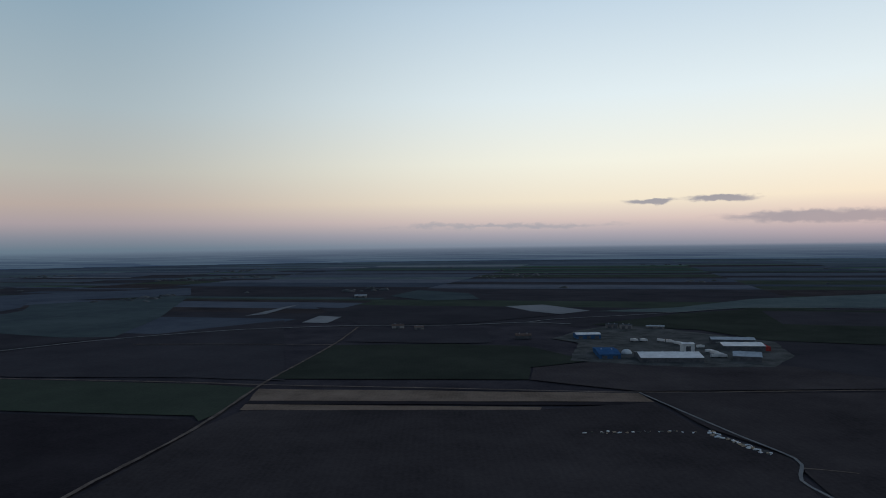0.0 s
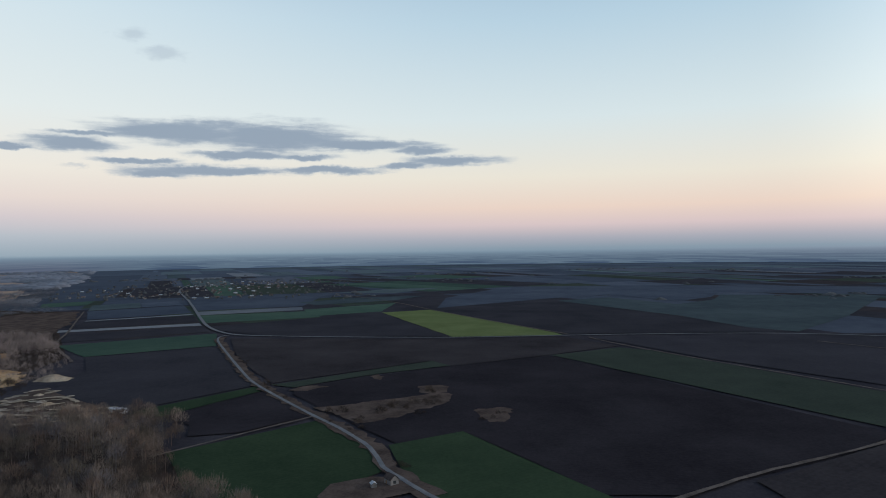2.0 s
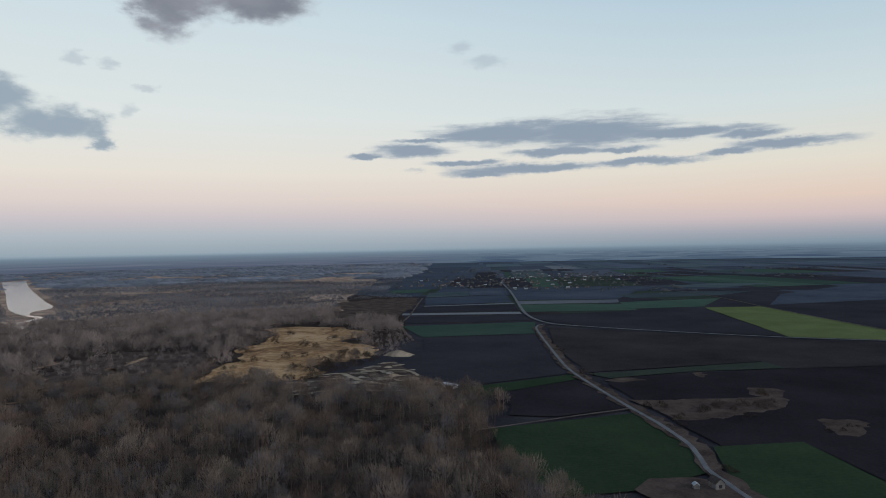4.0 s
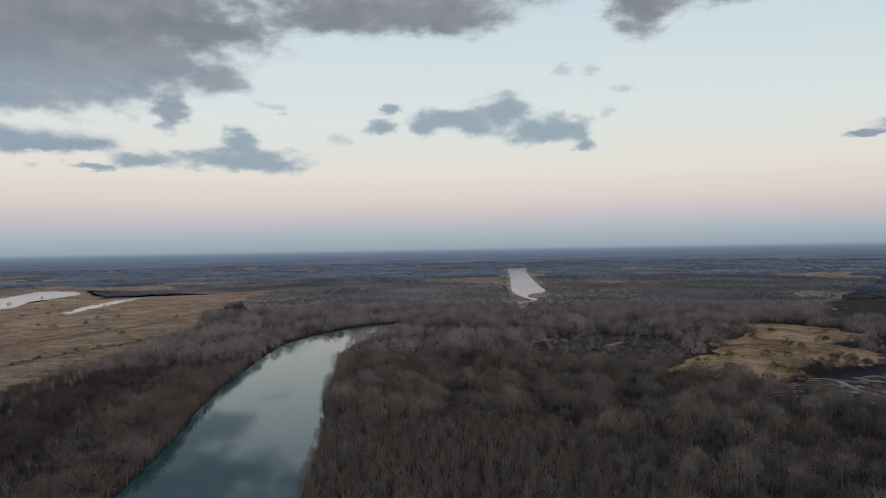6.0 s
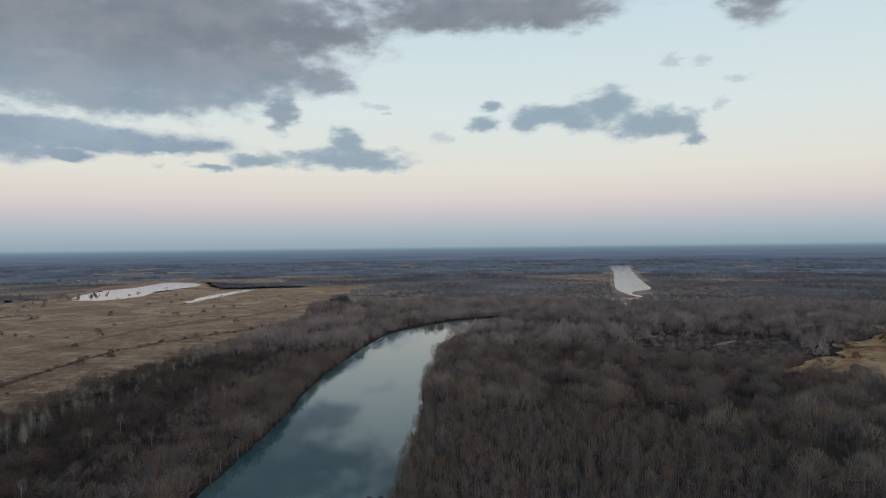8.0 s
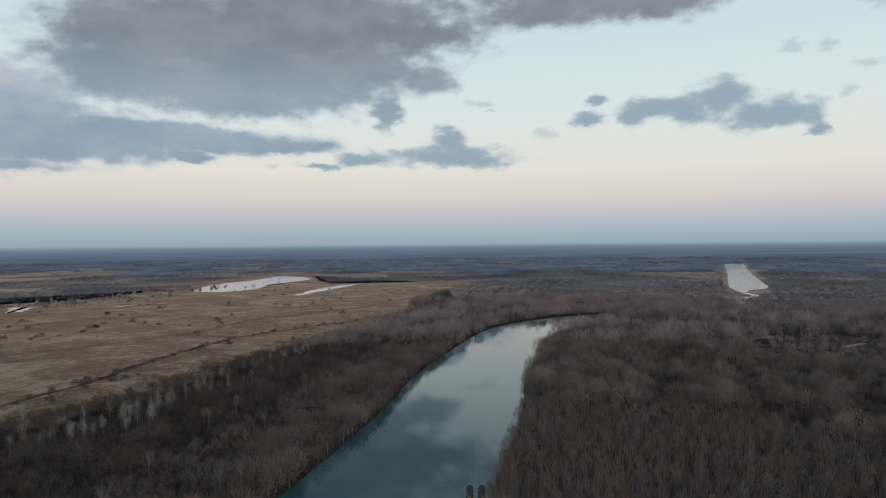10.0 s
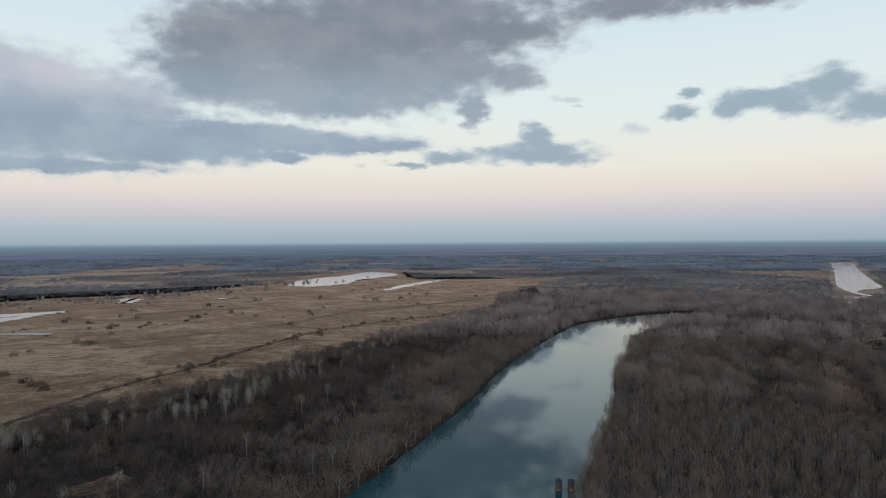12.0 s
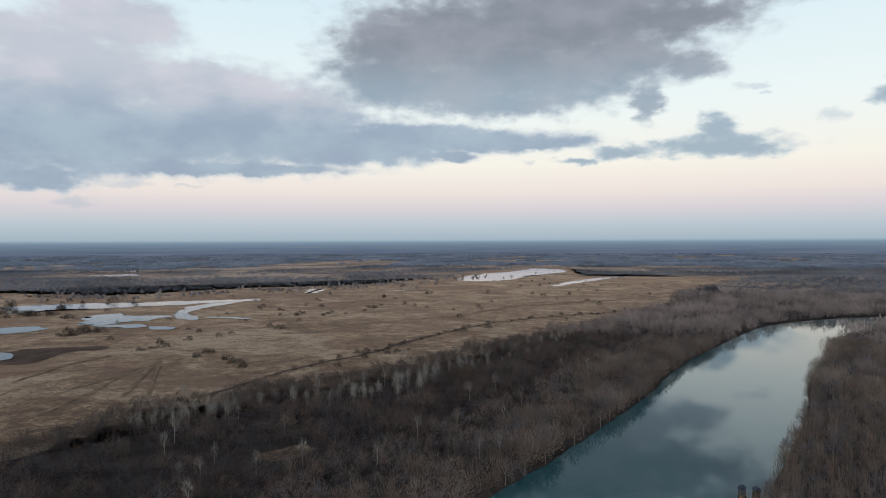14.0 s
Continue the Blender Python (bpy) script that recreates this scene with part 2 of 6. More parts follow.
# ---- materials ----
def material(name, darkened, light, scale=0.05, fine=0.8, rough=0.95, bump=0.3, sheen=0.0, stripe=None, spread=0.0, metal=0.0,
             sheen_tint=(0.28, 0.50, 0.92), island=False, specular=0.0, streak=False):
    """Two scales of noise between two colours; stripe: (direction in degrees, metres) for furrows; spread: how far objects differ."""
    m = bpy.data.materials.new(name)
    m.use_nodes = True
    n, l = m.node_tree.nodes, m.node_tree.links
    p = n["Principled BSDF"]
    co = n.new("ShaderNodeTexCoord").outputs["Object"]
    big, small = n.new("ShaderNodeTexNoise"), n.new("ShaderNodeTexNoise")
    for t, s, d in ((big, scale, 4), (small, fine, 3)):
        t.inputs["Scale"].default_value, t.inputs["Detail"].default_value = s, d
        t.inputs["Roughness"].default_value = 0.62
        l.new(co, t.inputs["Vector"])
    add = n.new("ShaderNodeMath")
    add.operation = "MULTIPLY_ADD"
    l.new(small.outputs["Fac"], add.inputs[0])
    add.inputs[1].default_value = 0.45
    l.new(big.outputs["Fac"], add.inputs[2])
    value = add.outputs[0]
    if streak:                                                          # long drifts of one height of grass
        turn = n.new("ShaderNodeMapping")
        turn.inputs["Rotation"].default_value, turn.inputs["Scale"].default_value = (0, 0, radians(25)), (0.010, 0.022, 1.0)
        l.new(co, turn.inputs["Vector"])
        drift = n.new("ShaderNodeTexNoise")
        drift.inputs["Scale"].default_value, drift.inputs["Detail"].default_value, drift.inputs["Roughness"].default_value = 1.0, 8, 0.72
        drift.inputs["Distortion"].default_value = 1.6
        l.new(turn.outputs[0], drift.inputs["Vector"])
        more = n.new("ShaderNodeMath")
        more.operation = "MULTIPLY_ADD"
        l.new(drift.outputs["Fac"], more.inputs[0])
        more.inputs[1].default_value = 0.4
        l.new(value, more.inputs[2])
        less = n.new("ShaderNodeMath")
        less.operation = "SUBTRACT"
        l.new(more.outputs[0], less.inputs[0])
        less.inputs[1].default_value = 0.2
        value = less.outputs[0]
    if stripe:
        turn = n.new("ShaderNodeMapping")
        turn.inputs["Rotation"].default_value = (0, 0, radians(stripe[0]))
        l.new(co, turn.inputs["Vector"])
        wave = n.new("ShaderNodeTexWave")
        wave.inputs["Scale"].default_value, wave.inputs["Distortion"].default_value = 0.314 / stripe[1], 1.5
        wave.inputs["Detail"].default_value, wave.inputs["Detail Scale"].default_value = 2, 0.4
        l.new(turn.outputs[0], wave.inputs["Vector"])
        more = n.new("ShaderNodeMath")
        more.operation = "MULTIPLY_ADD"
        l.new(wave.outputs["Fac"], more.inputs[0])
        more.inputs[1].default_value = 0.04
        l.new(value, more.inputs[2])
        value = more.outputs[0]
    span = n.new("ShaderNodeMapRange")
    span.inputs["From Min"].default_value, span.inputs["From Max"].default_value = 0.50, 0.98 if stripe else 0.92
    l.new(value, span.inputs["Value"])
    value = span.outputs["Result"]
    mix = n.new("ShaderNodeMix")
    mix.data_type = "RGBA"
    l.new(value, mix.inputs[0])
    mix.inputs[6].default_value, mix.inputs[7].default_value = (*darkened, 1), (*light, 1)
    colour = mix.outputs[2]
    if spread:
        hsv = n.new("ShaderNodeHueSaturation")
        l.new(colour, hsv.inputs["Color"])
        if island:
            rnd = n.new("ShaderNodeNewGeometry").outputs["Random Per Island"]
        else:
            rnd = n.new("ShaderNodeObjectInfo").outputs["Random"]
        r = n.new("ShaderNodeMapRange")
        r.inputs["To Min"].default_value, r.inputs["To Max"].default_value = 1 - spread, 1 + spread
        l.new(rnd, r.inputs["Value"])
        l.new(r.outputs["Result"], hsv.inputs["Value"])
        colour = hsv.outputs["Color"]
    l.new(colour, p.inputs["Base Color"])
    p.inputs["Roughness"].default_value, p.inputs["Metallic"].default_value = rough, metal
    p.inputs["Specular IOR Level"].default_value = specular
    # Bluish sheen brightens land at grazing angles, standing in for haze.
    p.inputs["Sheen Weight"].default_value, p.inputs["Sheen Roughness"].default_value = sheen, 0.3
    p.inputs["Sheen Tint"].default_value = (*sheen_tint, 1)
    if bump:
        b = n.new("ShaderNodeBump")
        b.inputs["Strength"].default_value, b.inputs["Distance"].default_value = bump, 0.3
        l.new(value, b.inputs["Height"])
        l.new(b.outputs[0], p.inputs["Normal"])
    return m


def twig_material(name, darkened, light, rough=0.9, sheen=0.0):
    """Bare twigs and bark: each tree has a tone of its own, each branch a small difference from it."""
    m = bpy.data.materials.new(name)
    m.use_nodes = True
    n, l = m.node_tree.nodes, m.node_tree.links
    p = n["Principled BSDF"]
    tone = n.new("ShaderNodeAttribute")
    tone.attribute_name = "tone"
    rnd = n.new("ShaderNodeNewGeometry").outputs["Random Per Island"]
    add = n.new("ShaderNodeMath")
    add.operation = "MULTIPLY_ADD"
    l.new(rnd, add.inputs[0])
    add.inputs[1].default_value = 0.18
    l.new(tone.outputs["Fac"], add.inputs[2])
    mix = n.new("ShaderNodeMix")
    mix.data_type = "RGBA"
    l.new(add.outputs[0], mix.inputs[0])
    mix.inputs[6].default_value, mix.inputs[7].default_value = (*darkened, 1), (*light, 1)
    grain = n.new("ShaderNodeTexNoise")
    grain.inputs["Scale"].default_value, grain.inputs["Detail"].default_value = 2.5, 2
    l.new(n.new("ShaderNodeTexCoord").outputs["Object"], grain.inputs["Vector"])
    mul = n.new("ShaderNodeMix")
    mul.data_type, mul.blend_type = "RGBA", "MULTIPLY"
    mul.inputs[0].default_value = 0.5
    l.new(mix.outputs[2], mul.inputs[6])
    l.new(grain.outputs["Fac"], mul.inputs[7])
    l.new(mul.outputs[2], p.inputs["Base Color"])
    p.inputs["Roughness"].default_value = rough
    p.inputs["Specular IOR Level"].default_value = 0.1
    # Blue sheen on far twigs stands in for haze.
    p.inputs["Sheen Weight"].default_value, p.inputs["Sheen Roughness"].default_value = sheen, 0.4
    p.inputs["Sheen Tint"].default_value = (0.45, 0.62, 0.85, 1)
    return m


def water_material(name, tint, ripple=0.02):
    m = bpy.data.materials.new(name)
    m.use_nodes = True
    n, l = m.node_tree.nodes, m.node_tree.links
    p = n["Principled BSDF"]
    p.inputs["Base Color"].default_value = (*tint, 1)
    p.inputs["Roughness"].default_value, p.inputs["IOR"].default_value = 0.03, 1.33
    p.inputs["Specular IOR Level"].default_value = 0.5
    co = n.new("ShaderNodeTexCoord").outputs["Object"]
    a, b = n.new("ShaderNodeTexNoise"), n.new("ShaderNodeBump")
    a.inputs["Scale"].default_value, a.inputs["Detail"].default_value = 0.35, 3
    l.new(co, a.inputs["Vector"])
    b.inputs["Strength"].default_value, b.inputs["Distance"].default_value = ripple, 0.5
    l.new(a.outputs["Fac"], b.inputs["Height"])
    l.new(b.outputs[0], p.inputs["Normal"])
    return m


def grass_material(name, darkened, warm, tan, straw, patch, size, sheen):
    """Dead grass: tufts, drifts and faint mown lines from dark stems to straw, with broad patches of another plant."""
    m = bpy.data.materials.new(name)
    m.use_nodes = True
    n, l = m.node_tree.nodes, m.node_tree.links
    p = n["Principled BSDF"]
    co = n.new("ShaderNodeTexCoord").outputs["Object"]

    def grain(scale, detail, rough, twist=0.0):
        t = n.new("ShaderNodeTexNoise")
        t.inputs["Scale"].default_value, t.inputs["Detail"].default_value = scale * size, detail
        t.inputs["Roughness"].default_value, t.inputs["Distortion"].default_value = rough, twist
        l.new(co, t.inputs["Vector"])
        return t.outputs["Fac"]

    def madd(a, k, b):
        t = n.new("ShaderNodeMath")
        t.operation = "MULTIPLY_ADD"
        l.new(a, t.inputs[0])
        t.inputs[1].default_value = k
        if isinstance(b, float):
            t.inputs[2].default_value = b
        else:
            l.new(b, t.inputs[2])
        return t.outputs[0]

    turn = n.new("ShaderNodeMapping")
    turn.inputs["Rotation"].default_value = (0, 0, radians(62))
    l.new(co, turn.inputs["Vector"])
    wave = n.new("ShaderNodeTexWave")
    wave.inputs["Scale"].default_value, wave.inputs["Distortion"].default_value = 0.028 * size, 9.0
    wave.inputs["Detail"].default_value, wave.inputs["Detail Scale"].default_value = 3, 0.5
    l.new(turn.outputs[0], wave.inputs["Vector"])
    value = madd(grain(0.011, 7, 0.70, 1.0), 1.35, -0.84)
    value = madd(grain(0.085, 5, 0.74), 0.85, value)
    value = madd(grain(0.42, 3, 0.65), 0.62, value)
    value = madd(wave.outputs["Fac"], 0.016, value)
    ramp = n.new("ShaderNodeValToRGB")
    el = ramp.color_ramp.elements
    while len(el) < 4:
        el.new(0.5)
    for e, (pos, col) in zip(el, ((0.38, darkened), (0.50, warm), (0.60, tan), (0.76, straw))):
        e.position, e.color = pos, (*col, 1)
    l.new(value, ramp.inputs["Fac"])
    where = n.new("ShaderNodeMapRange")
    where.inputs["From Min"].default_value, where.inputs["From Max"].default_value, where.inputs["To Max"].default_value = 0.53, 0.62, 0.7
    l.new(grain(0.0062, 8, 0.68, 0.6), where.inputs["Value"])
    mix = n.new("ShaderNodeMix")
    mix.data_type = "RGBA"
    l.new(where.outputs["Result"], mix.inputs[0])
    l.new(ramp.outputs["Color"], mix.inputs[6])
    mix.inputs[7].default_value = (*patch, 1)
    l.new(mix.outputs[2], p.inputs["Base Color"])
    p.inputs["Roughness"].default_value, p.inputs["Specular IOR Level"].default_value = 0.95, 0.03
    # Warm sheen lifts the far grass, standing in for haze.
    p.inputs["Sheen Weight"].default_value, p.inputs["Sheen Roughness"].default_value = sheen, 0.3
    p.inputs["Sheen Tint"].default_value = (1.0, 0.74, 0.60, 1)
    b = n.new("ShaderNodeBump")
    b.inputs["Strength"].default_value, b.inputs["Distance"].default_value = 0.6, 1.2
    l.new(value, b.inputs["Height"])
    l.new(b.outputs[0], p.inputs["Normal"])
    return m


M_GROUND = material("ground_soil", (0.0273, 0.02366, 0.0273), (0.06188, 0.05278, 0.05642), 0.02, 0.4, sheen=0.012, specular=0.0)
M_PLOUGH = material("ploughed_soil", (0.0205, 0.0172, 0.0192), (0.0425, 0.0358, 0.0385), 0.012, 0.5, stripe=(20, 3), spread=0.12, sheen=0.004)
M_BROWN = material("harrowed_soil", (0.0335, 0.0285, 0.0300), (0.0710, 0.0600, 0.0600), 0.012, 0.5, stripe=(-35, 3.5), spread=0.1)
M_STUBBLE = material("pale_stubble", (0.11, 0.082, 0.064), (0.22, 0.163, 0.127), 0.03, 0.6, stripe=(-30, 2.5))
M_WHEAT = material("young_wheat", (0.0215, 0.0335, 0.0190), (0.0400, 0.0580, 0.0310), 0.012, 0.5, stripe=(-35, 3), spread=0.2, sheen=0.003)
M_GREYGREEN = material("thin_wheat", (0.034, 0.041, 0.031), (0.059, 0.068, 0.051), 0.012, 0.5, stripe=(-35, 3), spread=0.12, sheen=0.004)
M_DIM = material("dim_winter_crop", (0.027, 0.030, 0.025), (0.048, 0.053, 0.042), 0.012, 0.5, stripe=(-35, 3))
M_RAPE = material("yellow_green_crop", (0.11, 0.132, 0.05), (0.165, 0.186, 0.078), 0.02, 0.6, stripe=(10, 3))
# Haze is mixed into the base colours of these distant materials.
M_FARSOIL = material("haze_tinted_soil", (0.043, 0.044, 0.052), (0.07, 0.071, 0.08), 0.008, 0.05, spread=0.3, island=True, bump=0, rough=0.95, specular=0.0, sheen=0.05)
M_FARGREEN = material("haze_tinted_wheat", (0.04, 0.066, 0.042), (0.063, 0.095, 0.059), 0.008, 0.05, spread=0.3, island=True, bump=0, rough=0.95, specular=0.0, sheen=0.025)
M_FARGREY = material("haze_tinted_grass", (0.046, 0.055, 0.05), (0.076, 0.088, 0.078), 0.008, 0.05, spread=0.35, island=True, bump=0, rough=0.95, specular=0.0, sheen=0.04)
M_FARPALE = material("haze_tinted_stubble", (0.11, 0.104, 0.1), (0.18, 0.168, 0.156), 0.008, 0.05, spread=0.3, island=True, bump=0, rough=0.95, specular=0.0, sheen=0.07)
M_FARBROWN = material("haze_tinted_harrowed_soil", (0.056, 0.054, 0.06), (0.092, 0.087, 0.092), 0.008, 0.05, spread=0.2, island=True, bump=0, rough=0.95, specular=0.0, sheen=0.06)
# The palest, bluest haze colours, for land nearest the horizon.
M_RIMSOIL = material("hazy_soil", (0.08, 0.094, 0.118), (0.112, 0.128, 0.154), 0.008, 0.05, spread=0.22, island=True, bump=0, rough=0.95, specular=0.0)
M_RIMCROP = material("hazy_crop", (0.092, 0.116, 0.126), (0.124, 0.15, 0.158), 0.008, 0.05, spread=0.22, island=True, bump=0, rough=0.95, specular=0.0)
# Ploughed soil lightened in its colour for middle-distance haze.
M_MIDSOIL = material("haze_lifted_soil", (0.032, 0.029, 0.032), (0.056, 0.05, 0.054), 0.01, 0.3, stripe=(20, 3), spread=0.12, sheen=0.006)
M_WASTE = material("rough_grass", (0.050, 0.036, 0.030), (0.128, 0.092, 0.075), 0.06, 0.7)
M_MEADOW = grass_material("dry_meadow", (0.042, 0.022, 0.013), (0.104, 0.058, 0.031), (0.172, 0.102, 0.056), (0.32, 0.220, 0.134), (0.084, 0.040, 0.025), 1.0, 0.20)
M_FLOOD = grass_material("floodplain_grass", (0.085, 0.062, 0.052), (0.17, 0.122, 0.098), (0.25, 0.180, 0.140), (0.42, 0.305, 0.225), (0.11, 0.078, 0.064), 0.35, 0.10)
M_RUT = material("worn_rut", (0.15, 0.088, 0.052), (0.34, 0.225, 0.140), 0.10, 0.5)
M_REED = grass_material("dry_reed", (0.14, 0.070, 0.034), (0.31, 0.166, 0.076), (0.42, 0.242, 0.115), (0.54, 0.345, 0.190), (0.15, 0.082, 0.046), 1.6, 0.03)
# Leaf litter, its colour kept darker for the shade between trees.
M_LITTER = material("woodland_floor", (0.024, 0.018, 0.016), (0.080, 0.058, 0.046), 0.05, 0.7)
M_ROAD = material("worn_asphalt", (0.125, 0.125, 0.1313), (0.2125, 0.2063, 0.2), 0.1, 1.5, rough=0.85, bump=0.1)
M_DIRT = material("dirt_track", (0.068, 0.054, 0.047), (0.176, 0.139, 0.118), 0.09, 0.6, rough=0.95)
M_MUD = material("wet_mud", (0.065, 0.038, 0.027), (0.15, 0.092, 0.064), 0.05, 0.3, rough=0.9, specular=0.03)
M_SAND = material("pit_sand", (0.204, 0.154, 0.108), (0.459, 0.360, 0.262), 0.08, 0.5)
M_RUBBLE = material("pale_rubble", (0.07, 0.055, 0.044), (0.44, 0.36, 0.28), 0.09, 0.4, bump=0.5)
M_WATER = water_material("river_water", (0.013, 0.072, 0.073), 0.008)
M_FARWATER = water_material("rippled_water", (0.03, 0.05, 0.05), 0.4)
M_POND = water_material("shallow_water", (0.05, 0.055, 0.05), 0.15)


# ---- mesh helpers ----
def part(name, bm, mat, parent=None, label=""):
    """Links a bmesh as one mesh object, under parent if given."""
    me = bpy.data.meshes.new(name)
    bm.to_mesh(me)
    bm.free()
    me.materials.append(mat)
    ob = new(name, me)
    ob.parent = parent
    return tagged(ob, label)


def array_mesh(name, verts, faces, mat, tones=None, smooth=False):
    """One object from numpy arrays of points and triangles."""
    me = bpy.data.meshes.new(name)
    me.vertices.add(len(verts))
    me.vertices.foreach_set("co", np.ascontiguousarray(verts, dtype=np.float32).ravel())
    me.loops.add(faces.size)
    me.loops.foreach_set("vertex_index", np.ascontiguousarray(faces, dtype=np.int32).ravel())
    me.polygons.add(len(faces))
    me.polygons.foreach_set("loop_start", np.arange(0, faces.size, faces.shape[1], dtype=np.int32))
    me.polygons.foreach_set("use_smooth", np.full(len(faces), smooth))
    me.update(calc_edges=True)
    me.validate()
    if tones is not None:
        at = me.attributes.new("tone", "FLOAT", "POINT")
        at.data.foreach_set("value", np.ascontiguousarray(tones, dtype=np.float32))
    me.materials.append(mat)
    return new(name, me)


def smooth_line(pts, step=12.0):
    """A Catmull-Rom line through the points, as an array of points about step metres apart."""
    p = np.array(pts, float)
    p = np.vstack([2 * p[0] - p[1], p, 2 * p[-1] - p[-2]])
    out = []
    for i in range(1, len(p) - 2):
        a, b, c, d = p[i - 1:i + 3]
        n = max(2, int(np.linalg.norm((c - b)[:2]) / step))
        for s in np.linspace(0, 1, n, endpoint=False):
            out.append(0.5 * (2 * b + (c - a) * s + (2 * a - 5 * b + 4 * c - d) * s ** 2 + (3 * b - a - 3 * c + d) * s ** 3))
    out.append(p[-2])
    return np.array(out)


def ribbon(name, pts, width, z, mat, ragged=0.0, crown=0.0, step=12.0, seed=1):
    """A road or bank along a line, with ragged edges and a raised middle."""
    line = smooth_line(pts, step)
    rng = np.random.RandomState(seed)
    tang = np.gradient(line[:, :2], axis=0)
    tang /= np.linalg.norm(tang, axis=1)[:, None] + 1e-9
    side = np.stack([-tang[:, 1], tang[:, 0]], 1)
    w = line[:, 2] if line.shape[1] > 2 else np.full(len(line), width)
    v, f = [], []
    for i, (q, s) in enumerate(zip(line[:, :2], side)):
        for k, lift in ((-0.5, 0.0), (0.0, crown), (0.5, 0.0)):
            j = k * w[i] + (rng.uniform(-ragged, ragged) if k else 0)
            v.append((*(q + s * j), z + lift))
        if i:
            a = 3 * i
            f += [(a - 3, a - 2, a + 1, a), (a - 2, a - 1, a + 2, a + 1)]
    return array_mesh(name, np.array(v), np.array(f), mat)


def sheet(name, pts, z, mat, ragged=0.8, step=15.0, seed=1, curved=False):
    """A flat piece of land or water with uneven edges."""
    p = [np.array(q, float) for q in pts]
    edge = []
    if curved:
        edge = [np.array(q) for q in smooth_line(p + [p[0]], step)[:-1]]
    else:
        for a, b in zip(p, p[1:] + p[:1]):
            n = max(1, int(np.linalg.norm(b - a) / step))
            edge += [a + (b - a) * s / n for s in range(n)]
    out = []
    for q in edge:
        w1 = noise.noise_vector((q[0] / (step * 4), q[1] / (step * 4), seed * 3.7))
        w2 = noise.noise_vector((q[0] / (step * 1.2), q[1] / (step * 1.2), seed * 1.3))
        out.append(q + ragged * (1.6 * np.array(w1[:2]) + 1.1 * np.array(w2[:2])))
    bm = bmesh.new()
    bm.faces.new([bm.verts.new((*q, z)) for q in out])
    bmesh.ops.triangulate(bm, faces=bm.faces[:])
    bm.normal_update()
    for f in bm.faces:
        if f.normal.z < 0:
            f.normal_flip()
    return part(name, bm, mat)


def inside(pts, poly):
    """Which of the points lie in the polygon."""
    x, y = pts[:, 0], pts[:, 1]
    ok = np.zeros(len(pts), bool)
    q = np.array(poly, float)
    for (x0, y0), (x1, y1) in zip(q, np.roll(q, -1, axis=0)):
        hit = (y0 > y) != (y1 > y)
        ok ^= hit & (x < (x1 - x0) * (y - y0) / (y1 - y0 + 1e-12) + x0)
    return ok


def box(bm, x0, x1, y0, y1, z0, z1):
    vs = [bm.verts.new((x, y, z)) for z in (z0, z1) for x, y in ((x0, y0), (x1, y0), (x1, y1), (x0, y1))]
    for f in ((3, 2, 1, 0), (4, 5, 6, 7), (0, 1, 5, 4), (1, 2, 6, 5), (2, 3, 7, 6), (3, 0, 4, 7)):
        bm.faces.new([vs[i] for i in f])


# ---- ground and distance ----
def build_ground():
    v, f = [(0, 0, 0)], []
    radii, n = [150, 400, 800, 1500, 2600, 3700, 4860], 120
    for r in radii:
        v += [(r * math.sin(2 * math.pi * k / n), r * math.cos(2 * math.pi * k / n), 0) for k in range(n)]
    bm = bmesh.new()
    vs = [bm.verts.new(q) for q in v]
    for k in range(n):
        bm.faces.new((vs[0], vs[1 + (k + 1) % n], vs[1 + k]))
        for j in range(len(radii) - 1):
            a, b = 1 + j * n, 1 + (j + 1) * n
            bm.faces.new((vs[a + k], vs[a + (k + 1) % n], vs[b + (k + 1) % n], vs[b + k]))
    bmesh.ops.recalc_face_normals(bm, faces=bm.faces[:])
    g = part("ground", bm, M_GROUND)
    if g.data.polygons[0].normal.z < 0:
        g.data.flip_normals()
    # Outer ground rings take soils with haze mixed into the colour.
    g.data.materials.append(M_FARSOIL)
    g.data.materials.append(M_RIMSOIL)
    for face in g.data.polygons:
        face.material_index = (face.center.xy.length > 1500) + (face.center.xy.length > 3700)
    return tagged(g, "dark flat plain of bare soil reaching the horizon", "ground", kind="structure")


build_ground()


